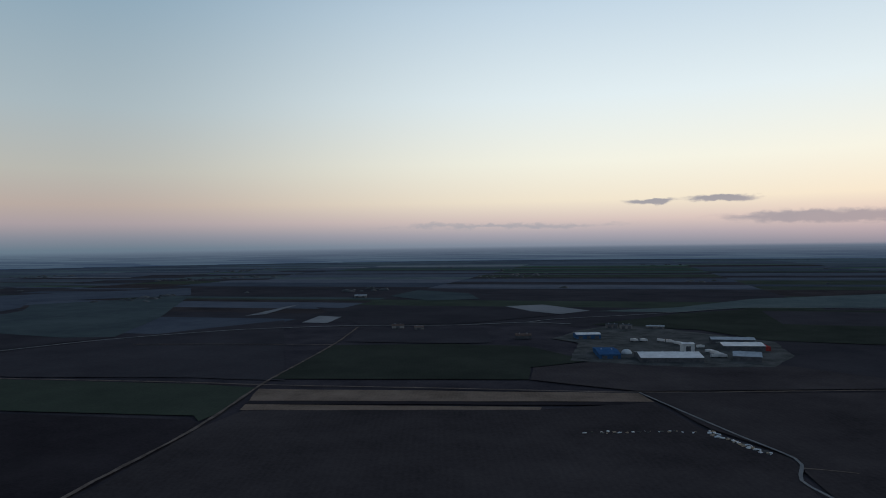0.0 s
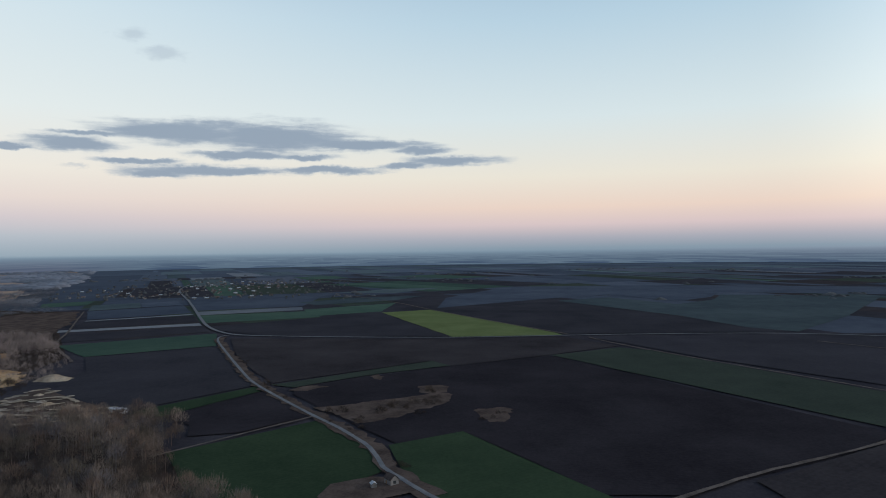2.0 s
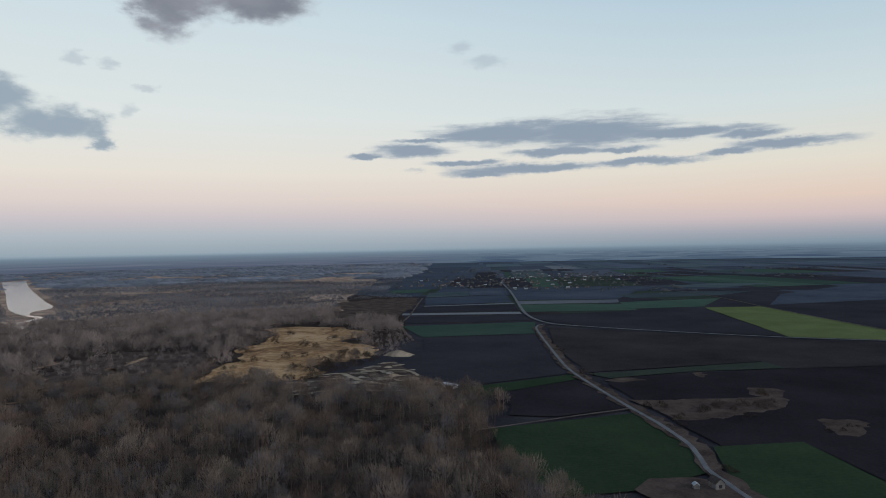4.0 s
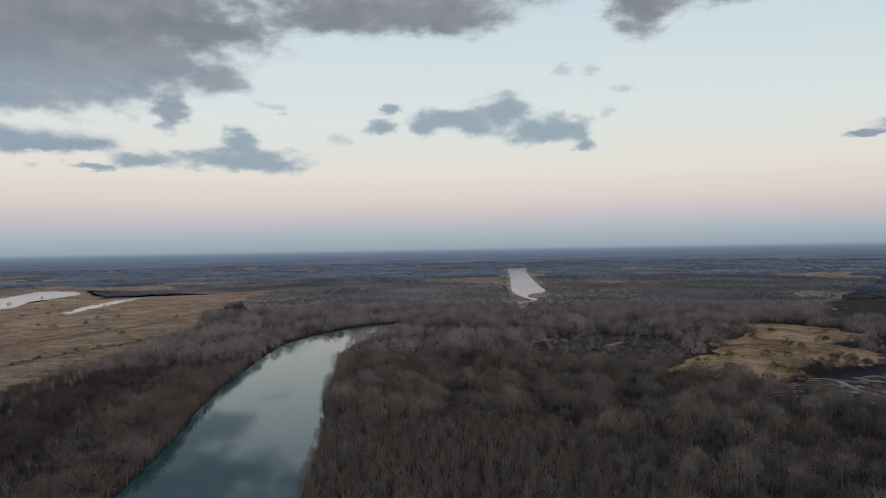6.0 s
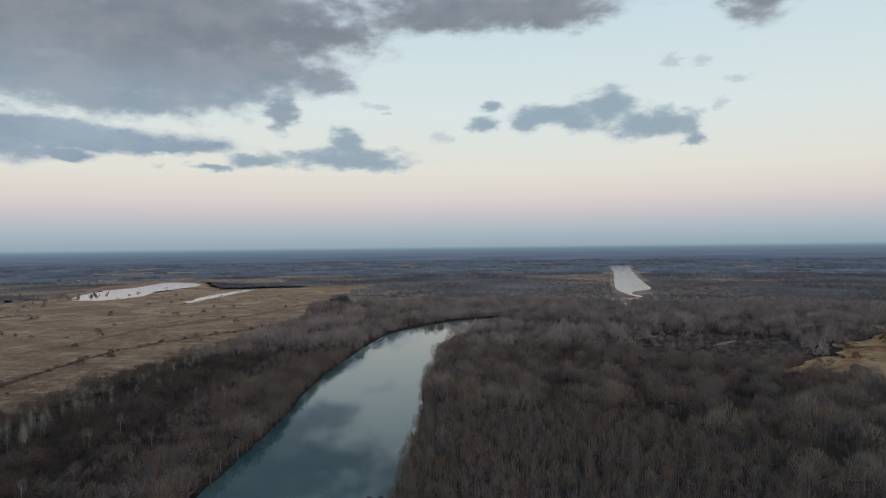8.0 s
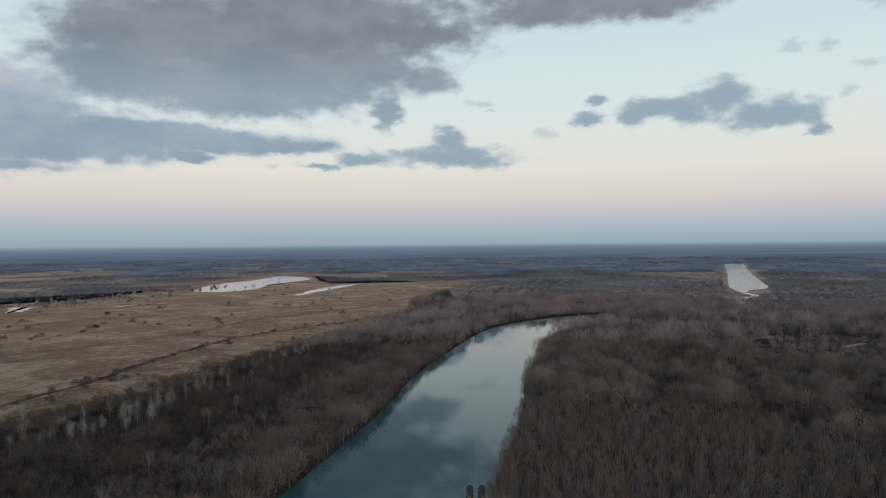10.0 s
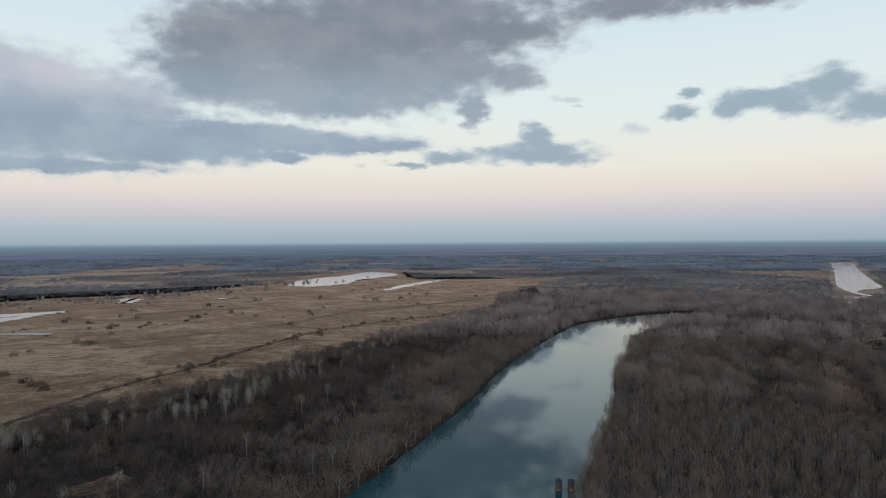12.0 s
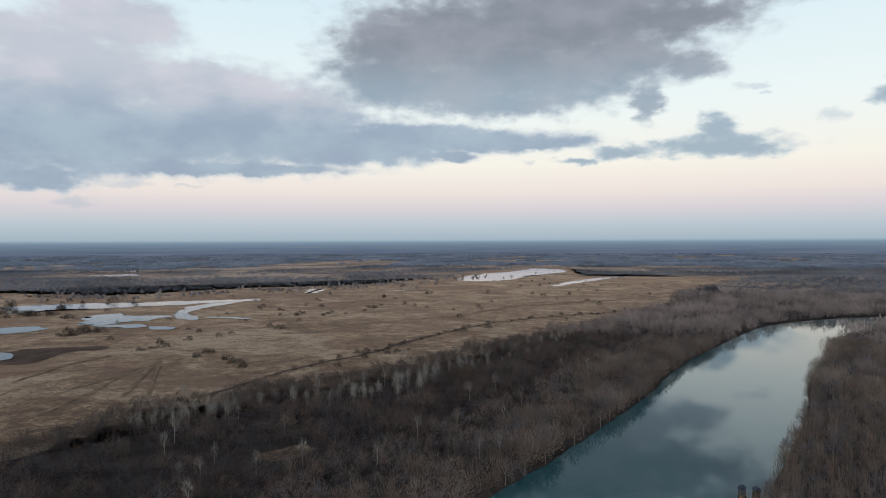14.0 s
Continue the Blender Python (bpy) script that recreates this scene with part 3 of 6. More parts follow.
def build_backdrop():
    """The last hazy land before the horizon: a glowing ring far behind everything, painted with the plain running on
    into the haze.
    """
    m = bpy.data.materials.new("painted_far_haze")
    m.use_nodes = True
    n, l = m.node_tree.nodes, m.node_tree.links
    n.clear()

    def calc(op, a, b=None, clamp=False):
        t = n.new("ShaderNodeMath")
        t.operation, t.use_clamp = op, clamp
        for i, v in enumerate((a, b)):
            if isinstance(v, (int, float)):
                t.inputs[i].default_value = v
            elif v is not None:
                l.new(v, t.inputs[i])
        return t.outputs[0]

    def blend(f, a, b):
        t = n.new("ShaderNodeMix")
        t.data_type = "RGBA"
        for i, v in ((0, f), (6, a), (7, b)):
            if isinstance(v, tuple):
                t.inputs[i].default_value = (*v, 1)
            else:
                l.new(v, t.inputs[i])
        return t.outputs[2]

    def ease(v, lo, hi):
        t = n.new("ShaderNodeMapRange")
        t.interpolation_type = "SMOOTHSTEP"
        t.inputs["From Min"].default_value, t.inputs["From Max"].default_value = lo, hi
        l.new(v, t.inputs["Value"])
        return t.outputs["Result"]

    co = n.new("ShaderNodeTexCoord").outputs["Object"]
    sep = n.new("ShaderNodeSeparateXYZ")
    l.new(co, sep.inputs[0])
    x, y, z = sep.outputs
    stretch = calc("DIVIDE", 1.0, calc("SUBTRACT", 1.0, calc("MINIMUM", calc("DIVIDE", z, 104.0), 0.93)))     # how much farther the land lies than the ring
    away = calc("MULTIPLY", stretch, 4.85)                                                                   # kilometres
    flat = n.new("ShaderNodeCombineXYZ")
    l.new(calc("MULTIPLY", x, stretch), flat.inputs[0])
    l.new(calc("MULTIPLY", y, stretch), flat.inputs[1])
    turn = n.new("ShaderNodeMapping")
    turn.inputs["Rotation"].default_value, turn.inputs["Scale"].default_value = (0, 0, radians(-28)), (0.0011, 0.0034, 1.0)
    l.new(flat.outputs[0], turn.inputs["Vector"])
    plots = n.new("ShaderNodeTexVoronoi")
    plots.distance, plots.inputs["Scale"].default_value = "CHEBYCHEV", 1.0
    l.new(turn.outputs[0], plots.inputs["Vector"])
    patch = n.new("ShaderNodeSeparateXYZ")
    l.new(plots.outputs["Color"], patch.inputs[0])
    woods = n.new("ShaderNodeTexNoise")
    woods.inputs["Scale"].default_value, woods.inputs["Detail"].default_value = 0.0012, 6
    l.new(flat.outputs[0], woods.inputs["Vector"])
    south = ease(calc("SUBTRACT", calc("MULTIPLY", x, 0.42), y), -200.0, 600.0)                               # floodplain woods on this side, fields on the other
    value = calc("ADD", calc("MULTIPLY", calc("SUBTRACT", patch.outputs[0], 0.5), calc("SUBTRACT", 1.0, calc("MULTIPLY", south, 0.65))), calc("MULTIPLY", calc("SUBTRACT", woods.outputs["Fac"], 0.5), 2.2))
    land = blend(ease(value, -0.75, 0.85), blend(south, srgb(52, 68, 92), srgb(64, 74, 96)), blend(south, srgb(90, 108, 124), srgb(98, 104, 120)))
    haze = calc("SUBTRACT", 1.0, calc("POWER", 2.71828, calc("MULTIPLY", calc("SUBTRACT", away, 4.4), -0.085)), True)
    # The painted haze is a little brighter on the sunset side.
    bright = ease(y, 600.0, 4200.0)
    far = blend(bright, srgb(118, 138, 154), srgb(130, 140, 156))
    # Land and haze are painted into the ring's own glow.
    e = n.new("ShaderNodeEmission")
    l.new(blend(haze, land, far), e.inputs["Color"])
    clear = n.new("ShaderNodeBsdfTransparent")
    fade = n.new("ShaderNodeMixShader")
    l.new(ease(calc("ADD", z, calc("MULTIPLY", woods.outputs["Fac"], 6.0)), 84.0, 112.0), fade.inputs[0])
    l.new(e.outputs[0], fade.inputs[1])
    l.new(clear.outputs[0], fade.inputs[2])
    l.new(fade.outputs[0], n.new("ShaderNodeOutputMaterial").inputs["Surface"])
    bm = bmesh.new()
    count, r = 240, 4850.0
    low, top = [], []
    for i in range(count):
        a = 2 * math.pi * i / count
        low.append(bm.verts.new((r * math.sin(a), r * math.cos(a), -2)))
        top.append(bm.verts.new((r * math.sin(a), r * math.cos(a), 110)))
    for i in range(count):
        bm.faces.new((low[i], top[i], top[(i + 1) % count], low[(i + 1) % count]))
    tagged(part("backdrop", bm, m), "glowing backdrop ring painted as hazy blue land along the horizon", "horizon", kind="structure")


build_backdrop()

# ---- fields, north and west of the river ----
FIELDS = []


# Far fields swap to colours with haze mixed in.
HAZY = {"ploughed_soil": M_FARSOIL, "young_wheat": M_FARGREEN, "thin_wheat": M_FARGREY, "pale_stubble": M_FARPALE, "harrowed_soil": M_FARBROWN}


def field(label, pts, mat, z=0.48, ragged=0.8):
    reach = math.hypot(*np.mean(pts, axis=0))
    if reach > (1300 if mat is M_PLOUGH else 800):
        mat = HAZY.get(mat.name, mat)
    # Middle-distance ploughed fields take the haze-lightened soil.
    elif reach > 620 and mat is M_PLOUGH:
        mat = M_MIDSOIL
    rough = mat is M_WASTE
    ob = sheet("field", pts, z + 0.008 * len(FIELDS), mat, 3.0 if rough else ragged, 4.0 if rough else 15.0, len(FIELDS) + 3, rough)
    FIELDS.append(ob)
    return tagged(ob, label, "field", "farm fields")


field("narrow green grass strip between ploughed fields", [(-466, -196), (-551, -127), (-534, -118), (-453, -169)], M_WHEAT)
field("nearly black ploughed field beside the sand pit", [(-720, -347), (-782, -229), (-694, -191), (-553, -130), (-471, -199), (-497, -235), (-545, -288), (-587, -297), (-642, -308)], M_PLOUGH)
field("green wheat strip between two ploughed fields", [(-817, -426), (-913, -268), (-792, -232), (-724, -349)], M_WHEAT)
field("dark ploughed strip beside the village road", [(-848, -437), (-934, -281), (-1008, -317), (-930, -469)], M_PLOUGH)
field("pale stubble strip leading to the road", [(-953, -497), (-1015, -319), (-1049, -333), (-980, -508)], M_STUBBLE)
field("dark ploughed strip behind the stubble", [(-1000, -503), (-1066, -342), (-1183, -387), (-1096, -528)], M_PLOUGH)
field("narrow pale grass balk between ploughed strips", [(-1105, -532), (-1193, -390), (-1210, -397), (-1119, -537)], M_STUBBLE)
field("dark ploughed strip near the village", [(-1133, -542), (-1227, -403), (-1416, -483), (-1360, -546), (-1300, -621)], M_PLOUGH)
field("small green field near the village", [(-1313, -627), (-1374, -551), (-1508, -608), (-1448, -683)], M_GREYGREEN)
field("narrow dark ploughed strip below the houses", [(-1374, -550), (-1424, -487), (-1534, -536), (-1499, -602)], M_PLOUGH)
field("thin green strip below the row of houses", [(-1402, -765), (-1459, -699), (-1595, -743), (-1513, -820)], M_WHEAT)
field("dark garden strip along the row of houses", [(-1530, -829), (-1631, -661), (-1716, -696), (-1641, -876)], M_PLOUGH)
field("pinkish stubble strip beside the village road", [(-1181, -380), (-1254, -211), (-1324, -225), (-1250, -406)], M_STUBBLE)
field("green wheat strip beside the village road", [(-1044, -329), (-1115, -160), (-1232, -188), (-1171, -377)], M_WHEAT)
field("dark ploughed field below the village gardens", [(-1493, -494), (-1274, -414), (-1338, -227), (-1711, -227), (-1559, -334)], M_PLOUGH)
field("green wheat strip behind the ploughed field", [(-1260, -212), (-1385, -46), (-1199, -64), (-1135, -169)], M_WHEAT)
field("thin green strip near the village lane", [(-1442, -250), (-1568, -130), (-1593, 13), (-1463, -49), (-1360, -203)], M_GREYGREEN)
field("thin green strip beyond the village lane", [(-1750, -203), (-1893, -79), (-1910, 63), (-1714, -57)], M_GREYGREEN)
field("ploughed field behind the cross road", [(-999, -305), (-938, -266), (-886, -205), (-855, -99), (-838, 40), (-1166, -63), (-1110, -158)], M_PLOUGH)
field("bright yellow-green crop field beside the cross road", [(-1177, -63), (-1208, 5), (-1217, 20), (-855, 175), (-832, 178), (-835, 42)], M_RAPE)
field("large ploughed field behind the yellow crop", [(-1192, 32), (-1362, 278), (-1028, 403), (-879, 431), (-825, 467), (-843, 183)], M_PLOUGH)
field("wide grey-green field behind the cross road", [(-1377, 282), (-1446, 410), (-1249, 484), (-1341, 591), (-1477, 668), (-1423, 820), (-1344, 938), (-995, 643), (-824, 470), (-879, 431), (-1036, 406)], M_GREYGREEN)
field("far dark ploughed field beyond the green one", [(-1249, 35), (-1454, 297), (-1524, 432), (-1320, 511), (-1408, 615), (-1559, 702), (-1401, 988), (-1658, 1169), (-1870, 724), (-1915, 255), (-1507, 62)], M_PLOUGH)
field("brown harrowed field below the cross road", [(-857, -234), (-814, 41), (-816, 178), (-733, 219), (-680, 134), (-623, 26), (-656, 11), (-559, -120), (-696, -183)], M_BROWN, 0.444)
field("dim green strip in the ploughed field", [(-552, -119), (-656, 14), (-628, 31), (-584, -48), (-541, -98)], M_GREYGREEN)
field("broad nearly black ploughed field", [(-537, -97), (-578, -48), (-625, 32), (-673, 133), (-380, 266), (-371, 265), (-343, 227), (-309, 155), (-288, 116), (-292, 82), (-398, 28), (-378, -12), (-412, -34), (-513, -93)], M_PLOUGH, 0.444)
field("long grey-green field with a straight edge", [(-676, 134), (-721, 215), (-693, 245), (-626, 270), (-480, 339), (-424, 354), (-382, 295), (-373, 267), (-388, 274)], M_GREYGREEN)
field("ploughed field between two roads", [(-807, 204), (-799, 564), (-778, 708), (-424, 386), (-503, 355), (-642, 276), (-754, 231)], M_PLOUGH, 0.444)
field("dark green wheat field beside the asphalt road", [(-375, -15), (-399, 27), (-289, 83), (-268, 93), (-289, 9), (-334, -8)], M_WHEAT)
field("dark green wheat field beside the bare woodland", [(-368, -136), (-433, -64), (-411, -50), (-363, -24), (-331, -17), (-296, -44), (-279, -71), (-304, -102)], M_WHEAT)
field("dark ploughed wedge between grass strip and hedge", [(-451, -166), (-530, -117), (-447, -68), (-408, -107), (-402, -135), (-428, -142)], M_PLOUGH)
field("rough brown grass with bushes beside the road", [(-471, -72), (-476, -55), (-483, -36), (-498, 0), (-509, 11), (-502, 25), (-479, 23), (-456, 2), (-422, -31), (-428, -40), (-449, -56)], M_WASTE)
field("small tongue of rough brown grass", [(-528, -98), (-543, -92), (-545, -70), (-536, -73), (-527, -87)], M_WASTE)
field("small patch of rough brown grass", [(-533, 2), (-538, 16), (-522, 23), (-508, 19), (-510, 4)], M_WASTE)
field("small island of rough brown grass", [(-450, 38), (-460, 52), (-455, 61), (-431, 59), (-418, 50), (-422, 43)], M_WASTE)
field("tiny clump of rough grass in the ploughed field", [(-580, -40), (-590, -35), (-576, -29), (-564, -32)], M_WASTE)
field("wide brown harrowed field", [(-370, 300), (-201, 407), (-146, 465), (-98, 410), (-47, 378), (-40, 342), (-27, 319), (-50, 246), (-135, 168), (-303, 155), (-358, 256)], M_BROWN)
field("tan stubble strip along the farm track", [(-417, 353), (-163, 488), (-145, 467), (-391, 322)], M_STUBBLE)
field("dark ploughed strip between two stubble strips", [(-390, 321), (-145, 466), (-161, 446), (-385, 314)], M_PLOUGH)
field("narrow tan strip of stubble", [(-384, 313), (-204, 414), (-202, 406), (-373, 300)], M_STUBBLE)
field("dark green wheat field in front of the farm buildings", [(-439, 386), (-530, 556), (-420, 628), (-339, 654), (-246, 601), (-278, 542), (-255, 493)], M_DIM)
field("dark ploughed field beyond the farm lane", [(-628, 714), (-514, 798), (-448, 970), (-587, 1039), (-738, 928), (-890, 888)], M_PLOUGH)
field("small pale stubble plot beyond the lane", [(-729, 699), (-776, 781), (-732, 785), (-691, 712)], M_STUBBLE)
field("small pale stubble plot beyond the lane", [(-885, 725), (-947, 860), (-964, 917), (-877, 759)], M_STUBBLE)
field("grey-green far field beyond the lane", [(-941, 1163), (-1007, 1357), (-827, 1309), (-720, 1182), (-790, 1102)], M_GREYGREEN)
field("dark ploughed field between track and farm", [(-537, 582), (-602, 685), (-457, 764), (-386, 657), (-422, 631)], M_PLOUGH)
field("pale tan field beyond the road", [(-593, 1060), (-550, 1120), (-430, 1050), (-451, 978), (-511, 999)], M_STUBBLE)
field("green field behind the farm buildings", [(-355, 868), (-294, 1069), (-212, 1193), (-7, 1255), (19, 853), (-129, 821), (-216, 882)], M_DIM, 0.444)
field("green field across the far lane", [(-422, 1044), (-323, 1171), (-249, 1404), (-9, 1677), (-7, 1317), (-217, 1224), (-299, 1086)], M_GREYGREEN, 0.444)
field("dark ploughed block in the green field", [(-191, 1161), (-78, 1209), (-7, 1217), (-6, 1028), (-138, 992)], M_PLOUGH)
field("green yard between the farm sheds", [(-272, 721), (-297, 806), (-238, 863), (-208, 767)], M_WHEAT)
field("brown waste ground in front of the sheds", [(-253, 492), (-275, 541), (-242, 596), (-105, 666), (-12, 704), (-11, 597), (-165, 493)], M_BROWN)
field("dark ploughed field beside the farm", [(-127, 817), (19, 844), (30, 622), (-86, 661), (-107, 665)], M_PLOUGH)
field("brown grassy field beside the concrete path", [(-159, 488), (-4, 586), (36, 359), (-21, 320), (-41, 360), (-46, 381), (-96, 415)], M_BROWN, 0.444)


def build_far_fields():
    """Strip fields out to the horizon, too many to count, in blocks of their own direction."""
    rng = np.random.RandomState(11)
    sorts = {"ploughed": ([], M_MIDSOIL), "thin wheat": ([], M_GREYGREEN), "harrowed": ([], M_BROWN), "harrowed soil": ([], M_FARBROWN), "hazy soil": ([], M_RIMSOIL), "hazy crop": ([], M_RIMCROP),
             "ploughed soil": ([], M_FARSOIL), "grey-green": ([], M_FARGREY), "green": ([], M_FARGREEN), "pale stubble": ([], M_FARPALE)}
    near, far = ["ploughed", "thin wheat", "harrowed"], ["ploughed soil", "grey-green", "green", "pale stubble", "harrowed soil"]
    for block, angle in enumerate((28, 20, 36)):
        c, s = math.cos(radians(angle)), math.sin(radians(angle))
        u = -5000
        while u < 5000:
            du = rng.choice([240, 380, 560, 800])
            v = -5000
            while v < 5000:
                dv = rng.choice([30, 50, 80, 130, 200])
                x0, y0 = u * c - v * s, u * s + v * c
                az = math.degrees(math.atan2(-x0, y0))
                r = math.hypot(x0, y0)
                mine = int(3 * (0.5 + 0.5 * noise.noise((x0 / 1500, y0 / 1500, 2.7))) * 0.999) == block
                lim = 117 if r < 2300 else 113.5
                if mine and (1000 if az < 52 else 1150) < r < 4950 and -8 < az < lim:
                    # Farther strips more often get the haze-tinted colours.
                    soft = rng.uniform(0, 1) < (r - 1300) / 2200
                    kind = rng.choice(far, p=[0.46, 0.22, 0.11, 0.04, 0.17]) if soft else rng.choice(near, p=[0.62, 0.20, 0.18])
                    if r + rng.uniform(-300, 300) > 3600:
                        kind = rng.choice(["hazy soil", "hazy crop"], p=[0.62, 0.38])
                    g = rng.uniform(1, 5)
                    z = 0.15 + 0.07 * block
                    q = [(u, v), (u + du, v), (u + du, v + dv - g), (u, v + dv - g)]
                    sorts[kind][0].append([(a * c - b * s, a * s + b * c, z) for a, b in q])
                v += dv
            u += du
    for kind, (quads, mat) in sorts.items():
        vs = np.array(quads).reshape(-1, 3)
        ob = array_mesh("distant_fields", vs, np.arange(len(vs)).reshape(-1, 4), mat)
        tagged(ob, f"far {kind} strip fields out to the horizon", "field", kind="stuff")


build_far_fields()

# ---- roads and tracks ----
ROAD = [(-170, 95), (-230, 50), (-296, 5), (-319, -8), (-336, -17), (-370, -26), (-413, -48), (-458, -76), (-553, -130), (-614, -157), (-750, -211), (-837, -244), (-872, -251), (-888, -243), (-884, -226)]
tagged(ribbon("verge", [(x + 1.5, y + 2.5) for x, y in ROAD[2:13]], 11.0, 1.04, M_WASTE, 2.2, 0.0, 6.0, 5), "strip of rough brown grass along the road", "verge", kind="structure")
tagged(ribbon("road", ROAD, 2.7, 1.14, M_ROAD, 0.15, 0.06), "narrow grey asphalt road across the fields", "road", kind="structure")
VILLAGE_ROAD = [(-874, -200), (-891, -236), (-932, -270), (-1007, -309), (-1120, -354), (-1510, -502), (-1969, -682), (-2295, -764)]
tagged(ribbon("road", VILLAGE_ROAD, 5.0, 1.18, M_ROAD, 0.15, 0.06), "grey asphalt road into the village", "road", kind="structure")
CROSS_ROAD = [(-891, -236), (-874, -194), (-849, -98), (-826, 41), (-826, 180), (-823, 319), (-808, 440), (-767, 545), (-728, 610), (-638, 701), (-517, 774), (-444, 851), (-381, 862)]
tagged(ribbon("road", CROSS_ROAD, 4.4, 1.22, M_ROAD, 0.15, 0.06), "long pale cross road with bare verges", "road", kind="structure")
tagged(ribbon("road", [(-444, 851), (-430, 900), (-406, 938), (-359, 998), (-299, 1086), (-215, 1213), (-30, 1290)], 3.5, 1.26, M_ROAD, 0.15, 0.06), "pale lane leading off behind the farm", "road", kind="structure")
tagged(ribbon("path", [(-163, 489), (-125, 452), (-79, 408), (-48, 380), (-43, 363), (-41, 346), (-29, 331), (0, 300)], 1.7, 1.14, M_ROAD, 0.1, 0.03), "pale concrete farm path", "path", kind="structure")
for lift, (label, pts, w) in enumerate((("pale dirt track along a field edge", [(-240, 40), (-287, 115), (-318, 170), (-358, 253), (-420, 352), (-440, 386), (-531, 555), (-619, 697)], 2.4),
                      ("dirt track along the stubble strip", [(-807, 204), (-745, 222), (-641, 266), (-497, 335), (-423, 366), (-288, 431), (-164, 490), (-71, 550), (-14, 588), (100, 660)], 2.6),
                      ("pale grass track across the ploughed field", [(-739, 443), (-640, 500), (-531, 556)], 2.4),
                      ("dirt track beside a wheat field", [(-362, -141), (-396, -111), (-445, -66)], 1.8),
                      ("short spur beside the concrete path", [(-44, 365), (-36, 368), (-20, 371)], 1.2),
                      ("pale lane to the village past the yellow crop", [(-837, 186), (-1020, 104), (-1217, 22), (-1418, -57), (-1837, -264)], 3.2),
                      ("dirt track along the woodland edge", [(-690, -345), (-822, -429), (-950, -481), (-1110, -548), (-1288, -622)], 3.0))):
    tagged(ribbon("track", pts, w, 1.06 + 0.006 * lift, M_DIRT, 0.5, 0.0), label, "track", kind="structure")

# ---- meadow, river and ponds ----
MEADOW = [(330, -150), (250, -215), (236, -253), (221, -287), (230, -336), (188, -357), (159, -401), (132, -433), (52, -600), (4, -685), (-131, -938),
          (-161, -1130), (-174, -1191), (-300, -1480), (-443, -1727), (-30, -1760), (27, -2300), (254, -2028), (297, -1690), (430, -1330),
          (602, -1224), (760, -1000), (1100, -1050), (1300, -700), (900, -200)]
tagged(sheet("meadow", [(x - 15, y + 7) if i < 12 else (x, y) for i, (x, y) in enumerate(MEADOW)], 0.50, M_MEADOW, 9.0, 8.0, 5), "wide tan meadow of dry grass in the floodplain", "meadow", kind="structure")
FLOOD = [(-1000, -640), (-1300, -800), (-2050, -1160), (-2750, -1450), (-4250, -2080), (-4250, -2150), (-3300, -3500), (-1500, -4550), (0, -4800), (1500, -4550), (2900, -3800), (2600, -2300),
         (1400, -880), (900, -940), (600, -1150), (420, -1290), (290, -1660), (0, -2200), (-300, -1700), (-250, -1200), (-500, -1000)]
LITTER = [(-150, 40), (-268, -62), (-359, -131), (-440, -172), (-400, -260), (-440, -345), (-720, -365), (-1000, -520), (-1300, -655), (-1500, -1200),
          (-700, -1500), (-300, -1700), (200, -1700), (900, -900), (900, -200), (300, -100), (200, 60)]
tagged(sheet("woodland_floor", LITTER, 0.006, M_LITTER, 1.0, 60.0, 13), "leaf litter darkened for shade under the bare riverside woods", "woodland floor", kind="structure")
tagged(sheet("floodplain", FLOOD, 0.30, M_FLOOD, 8.0, 60.0, 12), "brown floodplain grass between far woods", "floodplain", kind="structure")
CLEARING = [(-414, -405), (-459, -423), (-577, -495), (-624, -503), (-699, -545), (-735, -588), (-786, -569), (-777, -490), (-748, -441), (-667, -418), (-633, -368),
            (-569, -335), (-548, -346), (-533, -358), (-472, -326), (-446, -338), (-437, -363)]
tagged(sheet("reed_clearing", CLEARING, 0.40, M_REED, 9.0, 9.0, 6), "golden dry reed clearing inside the bare woodland", "meadow", kind="structure")
PIT = [(-437, -336), (-481, -322), (-500, -316), (-540, -305), (-560, -303), (-530, -268), (-510, -246), (-481, -213), (-463, -194), (-447, -199), (-439, -229), (-432, -262), (-412, -285), (-408, -312)]
tagged(sheet("sand_pit", PIT, 0.40, M_WASTE, 4.0, 8.0, 7), "pale churned sand and rubble pit beside the woodland", "sand pit", kind="structure")

RIVER = [(420, 230, 90), (230, 110, 90), (90, -40, 90), (20, -150, 84), (-24, -245, 80), (-47, -303, 78), (-82, -390, 79), (-108, -470, 80),
         (-142, -550, 80), (-212, -700, 76), (-262, -765, 74), (-332, -822, 58), (-370, -842, 28), (-400, -858, 8), (-470, -880, 6), (-560, -870, 6), (-640, -930, 8), (-690, -1030, 10), (-770, -1090, 12),
         (-800, -1170, 10), (-842, -1235, 30), (-906, -1307, 76), (-1013, -1476, 76), (-1282, -1897, 70), (-1551, -2319, 74), (-1797, -2696, 86), (-1882, -2820, 92)]
tagged(ribbon("river", RIVER[:20], 80, 0.35, M_WATER, 0.8, 0.0, 10.0), "calm dark teal river mirroring the evening sky", "river", kind="structure")
tagged(ribbon("river", RIVER[19:], 80, 0.55, M_FARWATER, 1.5, 0.0, 10.0), "far pale pink bend of the river between woods", "river", kind="structure")


POOLS = itertools.count()


def pond(label, pts, z=0.9, ragged=9.0):
    tagged(sheet("pond", pts, z + 0.05 * next(POOLS), M_POND, ragged, 4.5, len(pts) + int(abs(pts[0][0])), curved=True), label, "pond", "meadow ponds", "structure")


